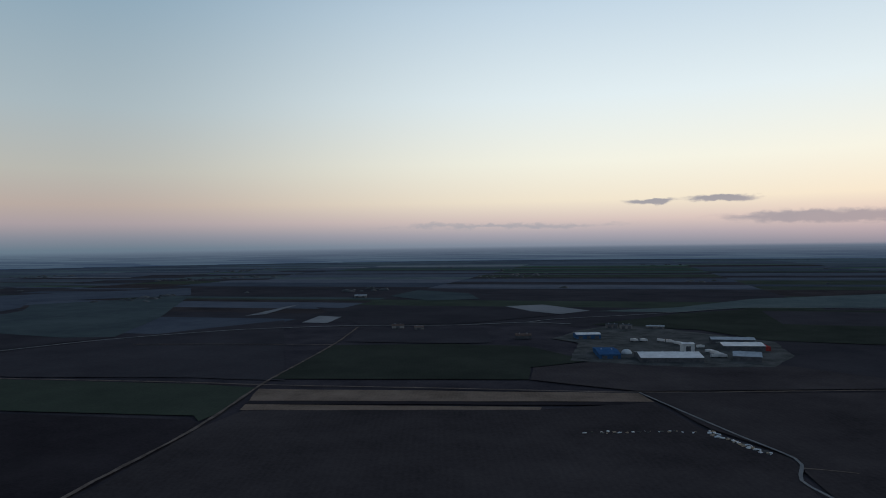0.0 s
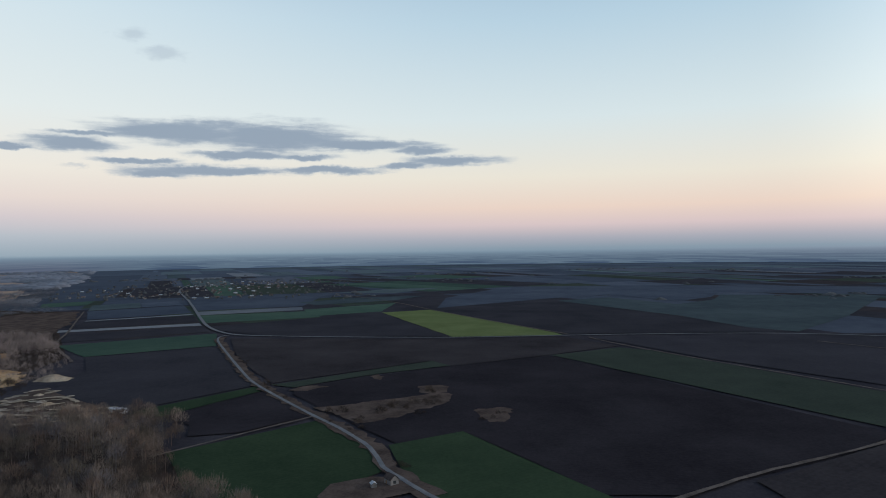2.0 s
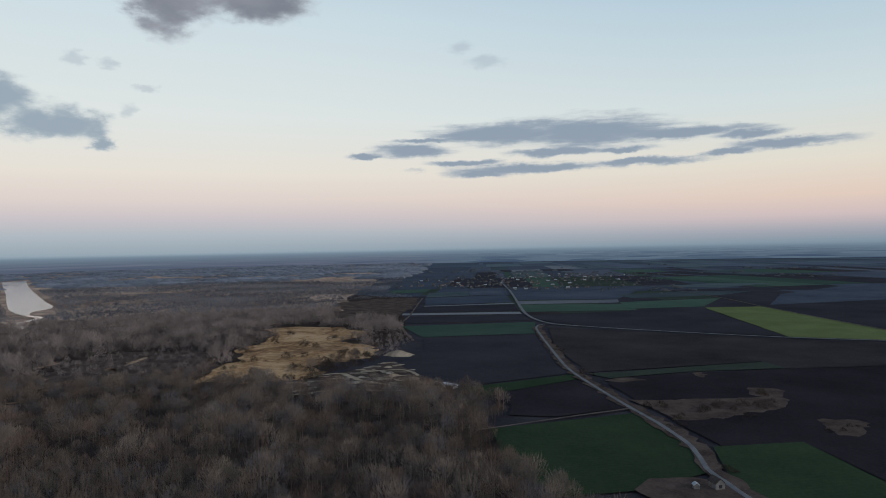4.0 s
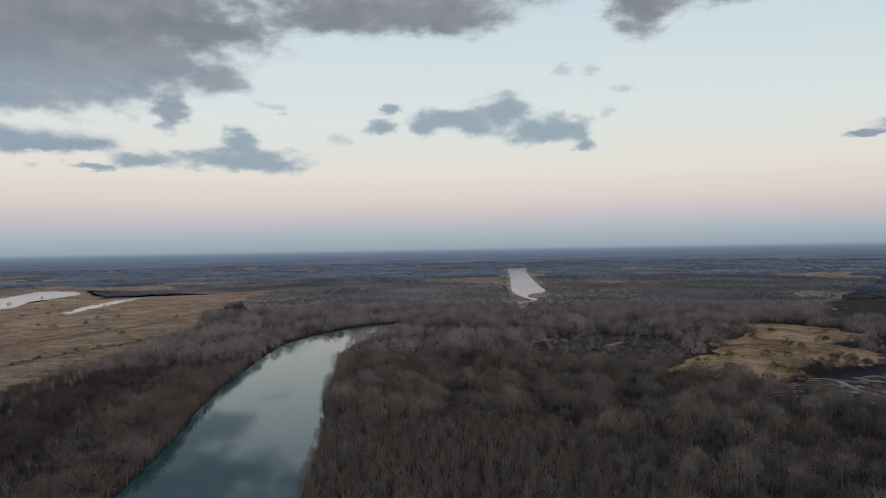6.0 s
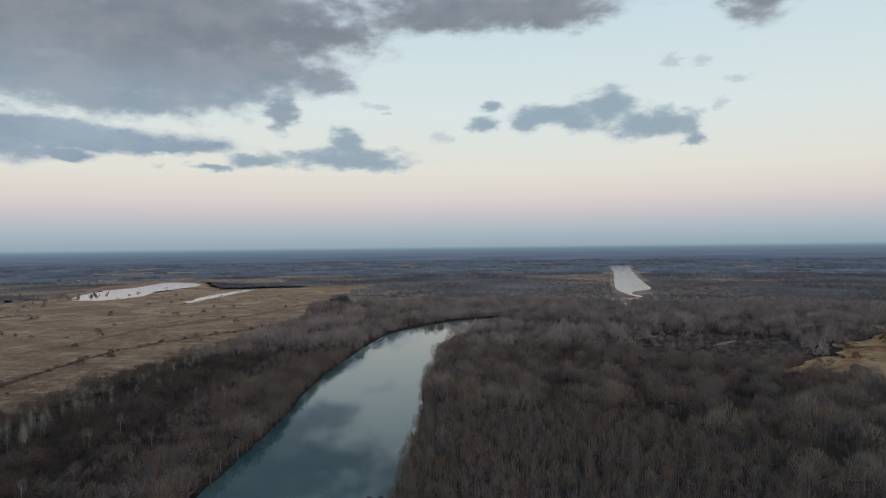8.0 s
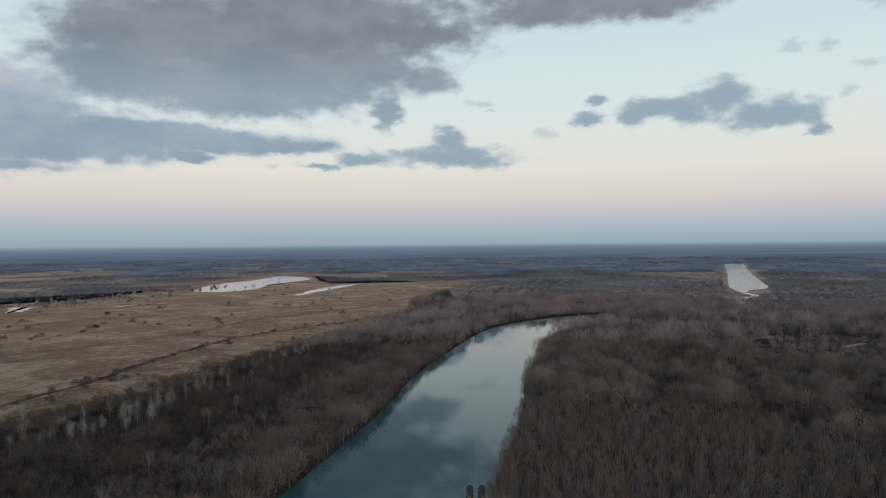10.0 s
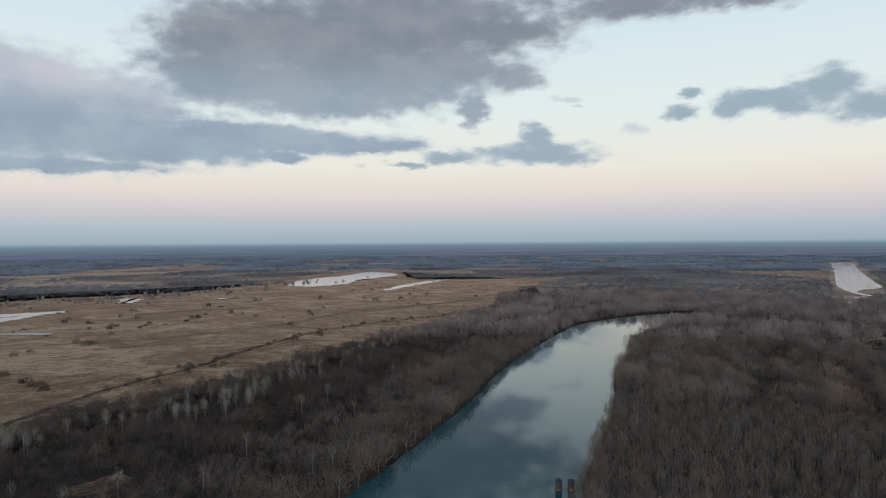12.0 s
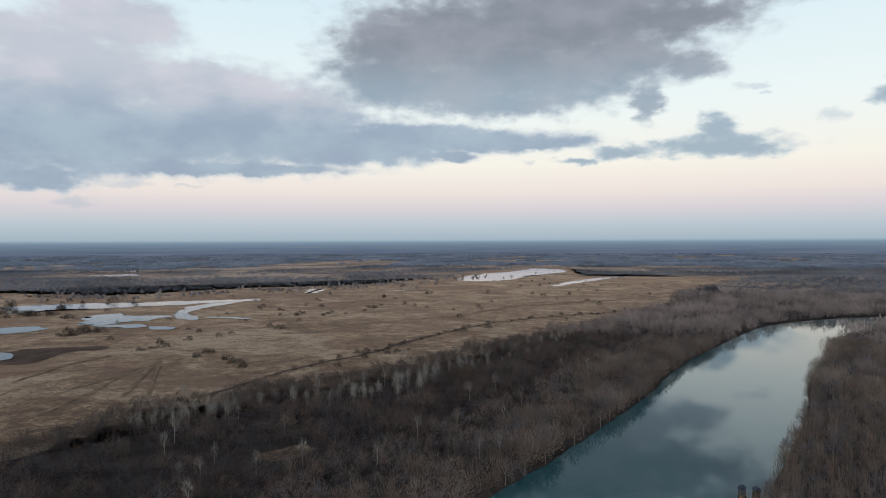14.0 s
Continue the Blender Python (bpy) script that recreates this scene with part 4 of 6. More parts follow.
pond("wide shallow pond in the meadow reflecting pale sky", [(254, -1521), (198, -1484), (132, -1582), (117, -1741), (84, -1804), (21, -1979), (40, -2134), (114, -2216), (144, -2124), (181, -1961), (232, -1851), (265, -1668)], ragged=7)
pond("long narrow pond in the meadow", [(46, -1302), (19, -1372), (-33, -1493), (-87, -1634), (-140, -1744), (-78, -1709), (-35, -1603), (14, -1466)], ragged=7)
pond("curving pale stream in the dry meadow", [(467, -741), (424, -701), (416, -713), (440, -745), (463, -767), (476, -821), (474, -950), (488, -960), (501, -919), (505, -832)], ragged=4)
pond("long flooded channel in the meadow", [(732, -768), (683, -740), (658, -784), (599, -816), (533, -878), (459, -955), (480, -968), (614, -898), (719, -850), (758, -794)], ragged=8)
pond("broad shallow pool beside the stream", [(518, -649), (488, -654), (468, -694), (460, -724), (498, -736), (540, -742), (566, -726)], ragged=10)
pond("small shallow pool", [(600, -590), (559, -616), (530, -615), (516, -593), (526, -572), (534, -562), (590, -560)], ragged=5)
pond("small pool at the edge of dark mud", [(456, -474), (430, -465), (414, -450), (413, -437), (450, -430)], ragged=3)
pond("thin sheet of water beside the pool", [(504, -635), (438, -621), (428, -644), (460, -650)], ragged=5)
pond("thin sheet of water beside the stream", [(428, -640), (397, -637), (391, -619), (415, -622)], ragged=4)
pond("wet hollow beyond the stream", [(413, -721), (359, -718), (365, -730), (405, -732)], ragged=3)
tagged(sheet("mud_flat", [(440, -428), (445, -470), (425, -498), (386, -516), (376, -495), (392, -472), (384, -436), (400, -424)], 0.75, M_MUD, 5, 6, 9, True), "dark wet mud patch in the meadow", "mud", kind="structure")

for lift, (label, pts, w) in enumerate((("dark ditch with a rutted track along the meadow edge", [(200, -360), (185, -444), (157, -508), (127, -617), (77, -735), (6, -814), (-62, -877), (-137, -980), (-161, -1130)], 7.0),
                      ("faint rut in the dry meadow", [(262, -301), (272, -350), (290, -416)], 2.2),
                      ("faint rut in the dry meadow", [(289, -347), (290, -387), (283, -449)], 2.6),
                      ("faint rut in the dry meadow", [(267, -344), (283, -389), (296, -436)], 2.0),
                      ("faint rut in the dry meadow", [(247, -348), (267, -391), (305, -470)], 2.4),
                      ("faint rut in the dry meadow", [(232, -350), (262, -401), (296, -459)], 2.0),
                      ("faint rut in the dry meadow", [(340, -370), (351, -426), (348, -475)], 2.6),
                      ("dark wet line across the meadow", [(330, -640), (220, -700), (130, -800), (60, -960)], 3.5),
                      ("dark wet line across the meadow", [(60, -930), (0, -985), (-60, -1040), (-100, -1090)], 9.0),
                      ("dark wet line across the meadow", [(380, -900), (300, -960), (200, -1000)], 5.0),
                      ("dark wet line across the meadow", [(520, -980), (420, -1040), (340, -1080)], 6.0))):
    tagged(ribbon("rut", pts, w * 0.7 if "ditch" in label else w * 1.25, 0.68 + 0.02 * lift, M_MUD if "ditch" in label else M_RUT, w * 0.3, 0.0, 7.0, int(w * 7)), label, "track", kind="structure")

# bare and reedy openings among the far woods
OPENINGS = [("tan grass opening among far woods", [(966, -1691), (1150, -2200), (927, -2400), (718, -2300), (741, -2128), (930, -1900), (872, -1622)]),
            ("pale stubble strip beyond the woods", [(2643, -2744), (2789, -3138), (2913, -3463), (2513, -2876)]),
            ("pale grass clearing beyond the meadow", [(580, -1584), (554, -1640), (514, -1493), (545, -1470)]),
            ("brown open ground beside the field track", [(-1139, -739), (-1250, -712), (-1300, -650), (-1289, -626), (-1090, -546), (-939, -494), (-855, -453), (-895, -510), (-837, -543), (-1010, -648)]),
            ("tan grass opening among far woods", [(1206, -2440), (900, -2560), (690, -2612), (680, -2330), (1000, -2240)]),
            ("tan grass opening among far woods", [(1420, -1500), (1250, -1650), (1000, -1720), (1050, -1480)]),
            ("brown field strip beyond the woods", [(1900, -3000), (1500, -3300), (1400, -3150), (1800, -2850)])]
for lift, (label, pts) in enumerate(OPENINGS):
    tagged(sheet("grass_opening", pts, 0.60 + 0.08 * lift, M_STUBBLE if "strip" in label else M_WASTE if "open ground" in label else M_FLOOD, 6, 14, int(abs(pts[0][0]))), label, "meadow", "woodland openings", "structure")
pond("distant pale pond among trees", [(1500, -1900), (1400, -1880), (1301, -1837), (1330, -1890), (1440, -1960)])
pond("distant pale pond among trees", [(2010, -3420), (1900, -3440), (1880, -3520), (2000, -3520)])
pond("distant pale pool among trees", [(440, -1090), (470, -1180), (455, -1200), (425, -1110)])
pond("narrow flooded ditch in the meadow", [(330, -1150), (260, -1190), (255, -1204), (325, -1164)])
for far_pool in ([(1380, -3740), (1300, -3850), (1232, -3763), (1300, -3680)], [(2070, -3590), (1990, -3690), (1920, -3600), (1990, -3540)], [(352, -4690), (200, -4800), (90, -4700), (210, -4620)],
                 [(2950, -3300), (2930, -3420), (2880, -3440), (2900, -3300)], [(-1890, -1062), (-1880, -1100), (-1820, -1040), (-1836, -1006)], [(1260, -1600), (1190, -1680), (1120, -1600), (1190, -1560)]):
    pond("distant pale pond among trees", far_pool)
pond("distant pale pool by the woods", [(-205, -1800), (-235, -1860), (-250, -1850), (-222, -1795)])

SCRUB = [(-340, -470), (-381, -435), (-420, -414), (-473, -435), (-563, -538), (-530, -600), (-454, -620), (-380, -540)]
tagged(sheet("scrub_floor", SCRUB, 0.35, M_WASTE, 9.0, 8.0, 78), "brown grass floor of the low scrub", "scrub", kind="structure")
rng_scrub = np.random.RandomState(77)
for k in range(11):
    x, y, a, b = -330 - 15 * k + rng_scrub.uniform(-25, 25), -490 - 11 * k + rng_scrub.uniform(-60, 60), rng_scrub.uniform(7, 22), rng_scrub.uniform(2.5, 6)
    pts = [(x + a * math.cos(t) * 0.86 - b * math.sin(t) * 0.5, y + a * math.cos(t) * 0.5 + b * math.sin(t) * 0.86) for t in np.linspace(0, 2 * math.pi, 9)[:-1]]
    tagged(sheet("reed_patch", pts, 0.55 + 0.05 * k, M_MEADOW, 6.0, 3.0, 80 + k, True), "pale dry reed patch in the low scrub", "reeds", "reed patches", "structure")

# ---- trees ----
M_TWIG = twig_material("bare_twigs", (0.0713, 0.0541, 0.0454), (0.3162, 0.2474, 0.2048))
# Lighter, cooler twig colour stands in for haze over middle-distance woods.
M_TWIG_MID = twig_material("haze_lifted_twigs", (0.1042, 0.0858, 0.0806), (0.4200, 0.3394, 0.3158), sheen=0.015)
M_RUST = twig_material("russet_twigs", (0.0810, 0.0530, 0.0410), (0.3081, 0.2141, 0.1684))
M_GREY = twig_material("grey_twigs", (0.0616, 0.0552, 0.0580), (0.2476, 0.2179, 0.2222))
M_OLIVE = twig_material("olive_twigs", (0.0651, 0.0535, 0.0409), (0.2454, 0.2037, 0.1594))
# Blue-grey haze is put into the colours of these far woods.
M_TWIG_FAR = twig_material("haze_tinted_far_woods", (0.0854, 0.0927, 0.1122), (0.2928, 0.2977, 0.3392), sheen=0.075)
M_TWIG_DIST = twig_material("haze_tinted_distant_woods", (0.1156, 0.1204, 0.1392), (0.3304, 0.3245, 0.3540), sheen=0.10)
# Dark thicket twigs; part of the darkness imitates a dimmer view corner.
M_THICKET = twig_material("darkened_thicket_twigs", (0.0401, 0.0307, 0.0283), (0.2124, 0.1605, 0.1404))
# Grove twigs are lightened, with blue sheen, for haze.
M_GROVE = twig_material("grove_twigs", (0.06, 0.0615, 0.063), (0.15, 0.144, 0.138), sheen=0.05)
M_PALE = twig_material("pale_poplar_bark", (0.1722, 0.1517, 0.1353), (0.41, 0.3731, 0.3321))
M_BUSH = twig_material("bush_twigs", (0.034, 0.027, 0.023), (0.115, 0.085, 0.066))


def tree_template(rng, height, spread, twigs, limbs, width, trunk=0.22, low=0.3, lobes=0, rise=0.7):
    """A bare tree as points and triangles: tapered trunk, limbs, and many thin upward twigs in an uneven crown."""
    v, f = [], []

    def spike(a, b, w, sides):
        a, b = np.array(a, float), np.array(b, float)
        d = b - a
        e = np.cross(d, (0.3, 0.5, 0.8))
        e /= np.linalg.norm(e) + 1e-9
        g = np.cross(d, e)
        g /= np.linalg.norm(g) + 1e-9
        k = len(v)
        if sides == 2:
            t = rng.uniform(0, math.pi)
            o = (e * math.cos(t) + g * math.sin(t)) * w
            v.extend([a - o * 0.6, a + o * 0.6, b])
            f.append((k, k + 1, k + 2))
            return
        for i in range(sides):
            t = 2 * math.pi * i / sides
            v.append(a + (e * math.cos(t) + g * math.sin(t)) * w)
        v.append(b)
        for i in range(sides):
            f.append((k + i, k + (i + 1) % sides, k + sides))

    if trunk:
        spike((0, 0, -0.3), (rng.uniform(-.4, .4), rng.uniform(-.4, .4), height * 0.92), trunk, 4 if limbs > 2 else 3)
    for i in range(limbs):
        t = 2 * math.pi * (i + rng.uniform(0, 0.7)) / max(1, limbs)
        z0 = height * rng.uniform(0.25, 0.55)
        q = spread * rng.uniform(0.45, 0.85)
        spike((0, 0, z0), (q * math.cos(t), q * math.sin(t), min(height * 0.95, z0 + height * rng.uniform(0.25, 0.45))), trunk * 0.55, 3)
    top, mid = height, height * (low + 1.0) / 2
    for i in range(lobes):                                              # dense inner masses of fine twigs
        t = 2 * math.pi * (i + rng.uniform(0, 0.6)) / lobes
        q = spread * (0.42 if lobes > 1 else 0.0) * rng.uniform(0.7, 1.2)
        c = np.array((q * math.cos(t), q * math.sin(t), mid * rng.uniform(0.8, 1.12)))
        rad, up, k = spread * 0.66, (top - mid) * rng.uniform(0.5, 0.7), len(v)
        v.append(c + np.array((0, 0, up)))
        for m, (w, h) in enumerate(((0.62, 0.72), (1.0, 0.0))):
            for j in range(6):
                a = 2 * math.pi * (j + 0.5 * m + rng.uniform(-0.2, 0.2)) / 6
                g = rad * w * rng.uniform(0.75, 1.2)
                rim = c + np.array((g * math.cos(a), g * math.sin(a), up * (h + rng.uniform(-0.16, 0.16))))
                if m:
                    rim[2] = mid * rng.uniform(0.05, 0.35)
                v.append(rim)
        for j in range(6):
            n = (j + 1) % 6
            f.extend([(k, k + 1 + j, k + 1 + n), (k + 1 + j, k + 7 + j, k + 1 + n), (k + 1 + n, k + 7 + j, k + 7 + n)])
    for i in range(twigs):
        # a direction over the crown, mostly upward, and a base inside it
        t, u = rng.uniform(0, 2 * math.pi), rng.uniform(-0.55, 1.0)
        w = math.sqrt(max(0.0, 1 - u * u))
        d = np.array((w * math.cos(t), w * math.sin(t), u))
        k = rng.uniform(0.25, 1.0) ** 0.6
        base = np.array((0, 0, mid)) + d * k * 0.86 * np.array((spread, spread, top - mid))
        ln = (top - mid) * rng.uniform(0.16, 0.36)
        tip = base + (d * np.array((0.55, 0.55, 0.5)) + np.array((rng.uniform(-.3, .3), rng.uniform(-.3, .3), rise))) * ln
        spike(base, tip, width * rng.uniform(0.6, 1.3), 2)
    return np.array(v), np.array(f)


def canopy_template(rng, height, spread, sides=8):
    """A low uneven dome for a clump of crowns seen from far away."""
    v, f = [(0, 0, height * rng.uniform(0.85, 1.1))], []
    for j, (q, h) in enumerate(((0.5, 0.82), (1.0, 0.1))):
        for i in range(sides):
            t = 2 * math.pi * (i + 0.5 * j + rng.uniform(-0.25, 0.25)) / sides
            r = spread * q * rng.uniform(0.75, 1.2)
            v.append((r * math.cos(t), r * math.sin(t), height * h * rng.uniform(0.7, 1.25)))
    for i in range(sides):
        k = (i + 1) % sides
        f += [(0, 1 + i, 1 + k), (1 + i, 1 + sides + i, 1 + k), (1 + k, 1 + sides + i, 1 + sides + k)]
    return np.array(v), np.array(f)


def plant(name, places, templates, mat, rng, sizes, tones, label, category="woodland"):
    """Joins many trees into one object: places is an array of x, y."""
    vs, fs, ts, base = [], [], [], 0
    pick = rng.randint(0, len(templates), len(places))
    turn = rng.uniform(0, 2 * math.pi, len(places))
    for k, (tv, tf) in enumerate(templates):
        sel = np.where(pick == k)[0]
        if not len(sel):
            continue
        c, s, sc = np.cos(turn[sel])[:, None], np.sin(turn[sel])[:, None], sizes[sel][:, None]
        wide = rng.uniform(0.85, 1.2, len(sel))[:, None]
        x = (tv[None, :, 0] * c - tv[None, :, 1] * s) * sc * wide + places[sel, 0][:, None]
        y = (tv[None, :, 0] * s + tv[None, :, 1] * c) * sc * wide + places[sel, 1][:, None]
        z = tv[None, :, 2] * sc
        vs.append(np.stack([x, y, z], 2).reshape(-1, 3))
        ts.append(np.repeat(tones[sel], len(tv)))
        fs.append((tf[None] + (np.arange(len(sel)) * len(tv))[:, None, None] + base).reshape(-1, 3))
        base += len(sel) * len(tv)
    if not vs:
        return None
    ob = array_mesh(name, np.vstack(vs), np.vstack(fs), mat, np.concatenate(ts), True)
    return tagged(ob, label, category, kind="stuff")


def patchy(p, size, seed=0.0):
    """Slow noise from 0 to 1 over the plan."""
    return np.array([0.5 + 0.5 * noise.noise((x / size + seed, y / size - seed, seed)) for x, y in p])


RIVER_LINE = smooth_line(RIVER, 15.0)


def river_gap(p):
    """Distance from the water's edge (negative in the water)."""
    best = np.full(len(p), 1e9)
    for q in RIVER_LINE:
        best = np.minimum(best, np.hypot(p[:, 0] - q[0], p[:, 1] - q[1]) - q[2] / 2)
    return best


FAR_BEND = RIVER_LINE[RIVER_LINE[:, 1] < -1245]


def far_gap(p):
    """Distance from the water of the far bend."""
    best = np.full(len(p), 1e9)
    for q in FAR_BEND:
        best = np.minimum(best, np.hypot(p[:, 0] - q[0], p[:, 1] - q[1]) - q[2] / 2)
    return best


def scatter(r0, r1, a0, a1, gap, rng):
    """Jittered points about gap metres apart between two radii and two azimuths (anticlockwise from +y)."""
    n = int(2 * r1 / gap) + 1
    g = np.stack(np.meshgrid(np.arange(n), np.arange(n)), 2).reshape(-1, 2) * gap - r1
    g = g + rng.uniform(-0.48, 0.48, g.shape) * gap
    r = np.hypot(g[:, 0], g[:, 1])
    az = np.degrees(np.arctan2(-g[:, 0], g[:, 1])) % 360
    return g[(r >= r0) & (r < r1) & (az > a0) & (az < a1)]


WOOD_EDGE = [(-150, 40), (-240, -20), (-268, -62), (-300, -96), (-337, -119), (-372, -139), (-407, -134), (-430, -146), (-443, -162), (-458, -196), (-436, -213), (-428, -262),
             (-405, -288), (-405, -316), (-433, -340), (-540, -330), (-575, -322), (-620, -322), (-690, -345), (-813, -432), (-953, -502), (-1146, -580), (-1302, -650), (-1367, -719),
             (-1374, -759), (-1586, -863), (-1792, -938), (-2243, -1156), (-2626, -1297), (-3181, -1533), (-4162, -1955), (-5000, -2300), (-5000, -5000), (5000, -5000), (5000, -900), (1300, -900), (900, -200), (300, -100), (200, 60)]


def wooded(p):
    ragged = np.array([noise.noise_vector((x / 22, y / 22, 4.4))[:2] for x, y in p]).reshape(-1, 2)
    ok = inside(p, WOOD_EDGE) & ~inside(p + 9 * ragged, MEADOW) & ~inside(p + 26 * ragged, CLEARING) & ~inside(p, PIT)
    for _, pts in OPENINGS:
        ok &= ~inside(p, pts)
    return ok & (river_gap(p) > 1.0)


GLADE = [(126, -262), (117, -276), (110, -281), (104, -277), (106, -262), (117, -255)]
tagged(sheet("glade", GLADE, 0.40, M_MEADOW, 3.0, 2.5, 91, True), "small tan grass glade in the dark wood", "meadow", kind="structure")
SOUTH_HOUSES = [(428, -2485), (450, -2470), (400, -2500), (300, -2990), (330, -3000), (805, -2410), (780, -2430), (840, -2400), (860, -2380), (500, -2520),
                (540, -2540), (600, -2560), (720, -2480), (1450, -1760), (1100, -2400), (1150, -2420), (250, -2900), (170, -3100), (330, -2450), (360, -2440),
                (470, -2560), (560, -2500), (640, -2520), (210, -2800)]
LOW_SCRUB = [(-667, -418), (-630, -364), (-740, -428), (-754, -381), (-800, -410), (-720, -345), (-660, -322), (-585, -320), (-560, -324), (-525, -345), (-560, -352)]
PLANTATION = [(-70, -200), (-60, -240), (-85, -300), (-110, -352), (-190, -332), (-232, -308), (-215, -200), (-150, -150)]


def build_woods():
    rng = np.random.RandomState(21)
    poles = [tree_template(rng, rng.uniform(11, 14), rng.uniform(2.4, 3.1), 120, 2, 0.11, 0.16, 0.15, 0, 1.1) for _ in range(8)]
    broad = [tree_template(rng, rng.uniform(10.5, 14), rng.uniform(4.2, 6.0), 285, 3, 0.115, 0.17, 0.1, 0, 0.85) for _ in range(10)]
    shrub = [tree_template(rng, rng.uniform(6.5, 9.5), rng.uniform(2.8, 4.0), 165, 0, 0.135, 0, -0.25, 0, 0.45) for _ in range(10)]
    mid = [tree_template(rng, rng.uniform(10.5, 14), rng.uniform(4.6, 6.4), 108, 0, 0.30, 0, -0.25, 0, 0.85) for _ in range(8)]
    far = [tree_template(rng, rng.uniform(8, 11), rng.uniform(5.5, 8), 22, 0, 1.25, 0, -0.1, 0, 0.8) for _ in range(8)]
    dist = [canopy_template(rng, rng.uniform(8, 11), rng.uniform(22, 34), 7) for _ in range(8)]
    mixed = ((M_TWIG, 0.54, "brown"), (M_RUST, 0.20, "russet"), (M_GREY, 0.16, "grey"), (M_OLIVE, 0.10, "olive-brown"))
    for name, temps, r0, r1, gap, a0, a1 in (("pole", poles, 212, 470, 4.2, 130, 176), ("shrub", shrub, 212, 640, 4.4, 155, 235), ("broad", broad, 212, 640, 7.0, 80, 180),
                                            ("middle", mid, 640, 1200, 8.6, 105, 235), ("far", far, 1200, 2400, 12.5, 108, 235), ("distant", dist, 2400, 4800, 38, 108, 235)):
        p = scatter(r0, r1, a0, a1, gap, rng)
        p = p[wooded(p)]
        left = p[:, 0] > np.interp(p[:, 1], RIVER_LINE[::-1, 1], RIVER_LINE[::-1, 0])
        if name == "pole":
            p = p[~left & inside(p, PLANTATION)]
        elif name == "shrub":
            p = p[left]
        elif name == "broad":
            p = p[~left & ~inside(p, PLANTATION)]
        if r0 < 1100:
            p = p[~inside(p, GLADE)]
        if r0 > 1100:
            p = p[river_gap(p) > (12 if r0 < 2000 else 26)]
        d = patchy(p, 70 if r0 < 1100 else 260, 3.3)
        e = patchy(p, 26 if r0 < 1100 else 150, 8.1)
        keep = rng.uniform(0, 1, len(p)) < (0.75 + 0.5 * d if r0 < 1100 else np.maximum(np.clip((d - 0.36) * 6, 0.03, 1), np.clip(1.2 - (np.hypot(p[:, 0], p[:, 1]) - 1200) / 500, 0, 1)))
        keep &= ~inside(p, SCRUB) | (rng.uniform(0, 1, len(p)) < 0.75)
        p, d, e = p[keep], d[keep], e[keep]
        lump = patchy(p, 17, 6.6) if r0 < 1100 else np.full(len(p), 0.5)
        size = 0.55 + 0.6 * d + 0.95 * (lump - 0.5) + rng.uniform(-0.15, 0.2, len(p))
        size = np.where(inside(p, SCRUB) | inside(p, LOW_SCRUB), size * 0.42, size)
        if r0 >= 640:                                                   # trees shrunk to fit the camera's view of south houses and far bend
            size = np.where(np.min([np.hypot(p[:, 0] * k - x, p[:, 1] * k - y) for k in (0.99, 1.01, 1.03, 1.05) for x, y in SOUTH_HOUSES], axis=0) < 22, size * 0.2, size)
            size = np.where(np.min([far_gap(p * k) for k in (1.02, 1.05, 1.08, 1.11, 1.14)], axis=0) < 6, size * 0.22, size)
        # Taller clumps also get a lighter tone, standing in for lit tops.
        tone = np.clip(-0.05 + 0.08 + 0.62 * e + 0.7 * (d - 0.5) + 1.1 * (lump - 0.5) + rng.uniform(-0.16, 0.16, len(p)), 0, 0.9)
        if r0 > 1100:
            tone = np.clip(0.22 + 1.3 * (e - 0.5) + 0.6 * (d - 0.5) + rng.uniform(-0.07, 0.07, len(p)), 0, 0.9)
        if name in ("pole", "shrub", "broad"):
            if name == "pole":
                size = 0.85 + rng.uniform(-0.1, 0.12, len(p))
                tone = np.clip(0.32 + 0.25 * e + rng.uniform(-0.12, 0.12, len(p)), 0, 0.9)
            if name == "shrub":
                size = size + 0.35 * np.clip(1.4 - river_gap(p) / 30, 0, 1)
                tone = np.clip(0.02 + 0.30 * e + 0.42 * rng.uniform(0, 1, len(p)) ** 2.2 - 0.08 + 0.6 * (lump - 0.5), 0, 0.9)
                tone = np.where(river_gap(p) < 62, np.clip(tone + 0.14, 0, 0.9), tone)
            kind = rng.uniform(0, 1, len(p)) + 0.25 * (patchy(p, 40, 5.5) - 0.5)
            edge = 0.0
            for mat, share, tint in mixed:
                sel = (kind >= edge) & (kind < edge + share) if tint != "olive-brown" else kind >= edge
                if tint == "brown":
                    sel |= kind < 0
                edge += share
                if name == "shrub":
                    # Trees away from the river are darkened, partly for the dim view corner.
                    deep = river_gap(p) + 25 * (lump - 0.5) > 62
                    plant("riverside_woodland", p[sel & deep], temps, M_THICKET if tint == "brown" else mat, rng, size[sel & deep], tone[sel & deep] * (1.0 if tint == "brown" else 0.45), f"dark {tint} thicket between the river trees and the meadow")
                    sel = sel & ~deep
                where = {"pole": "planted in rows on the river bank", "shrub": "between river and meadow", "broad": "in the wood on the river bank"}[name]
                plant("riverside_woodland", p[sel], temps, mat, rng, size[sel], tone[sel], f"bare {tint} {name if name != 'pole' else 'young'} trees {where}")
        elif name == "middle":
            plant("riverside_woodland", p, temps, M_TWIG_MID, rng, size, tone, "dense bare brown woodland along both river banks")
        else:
            plant("floodplain_woodland", p, temps, M_TWIG_FAR if name == "far" else M_TWIG_DIST, rng, size, tone, f"haze-tinted bare floodplain woods, {name} band, toward the horizon")


build_woods()


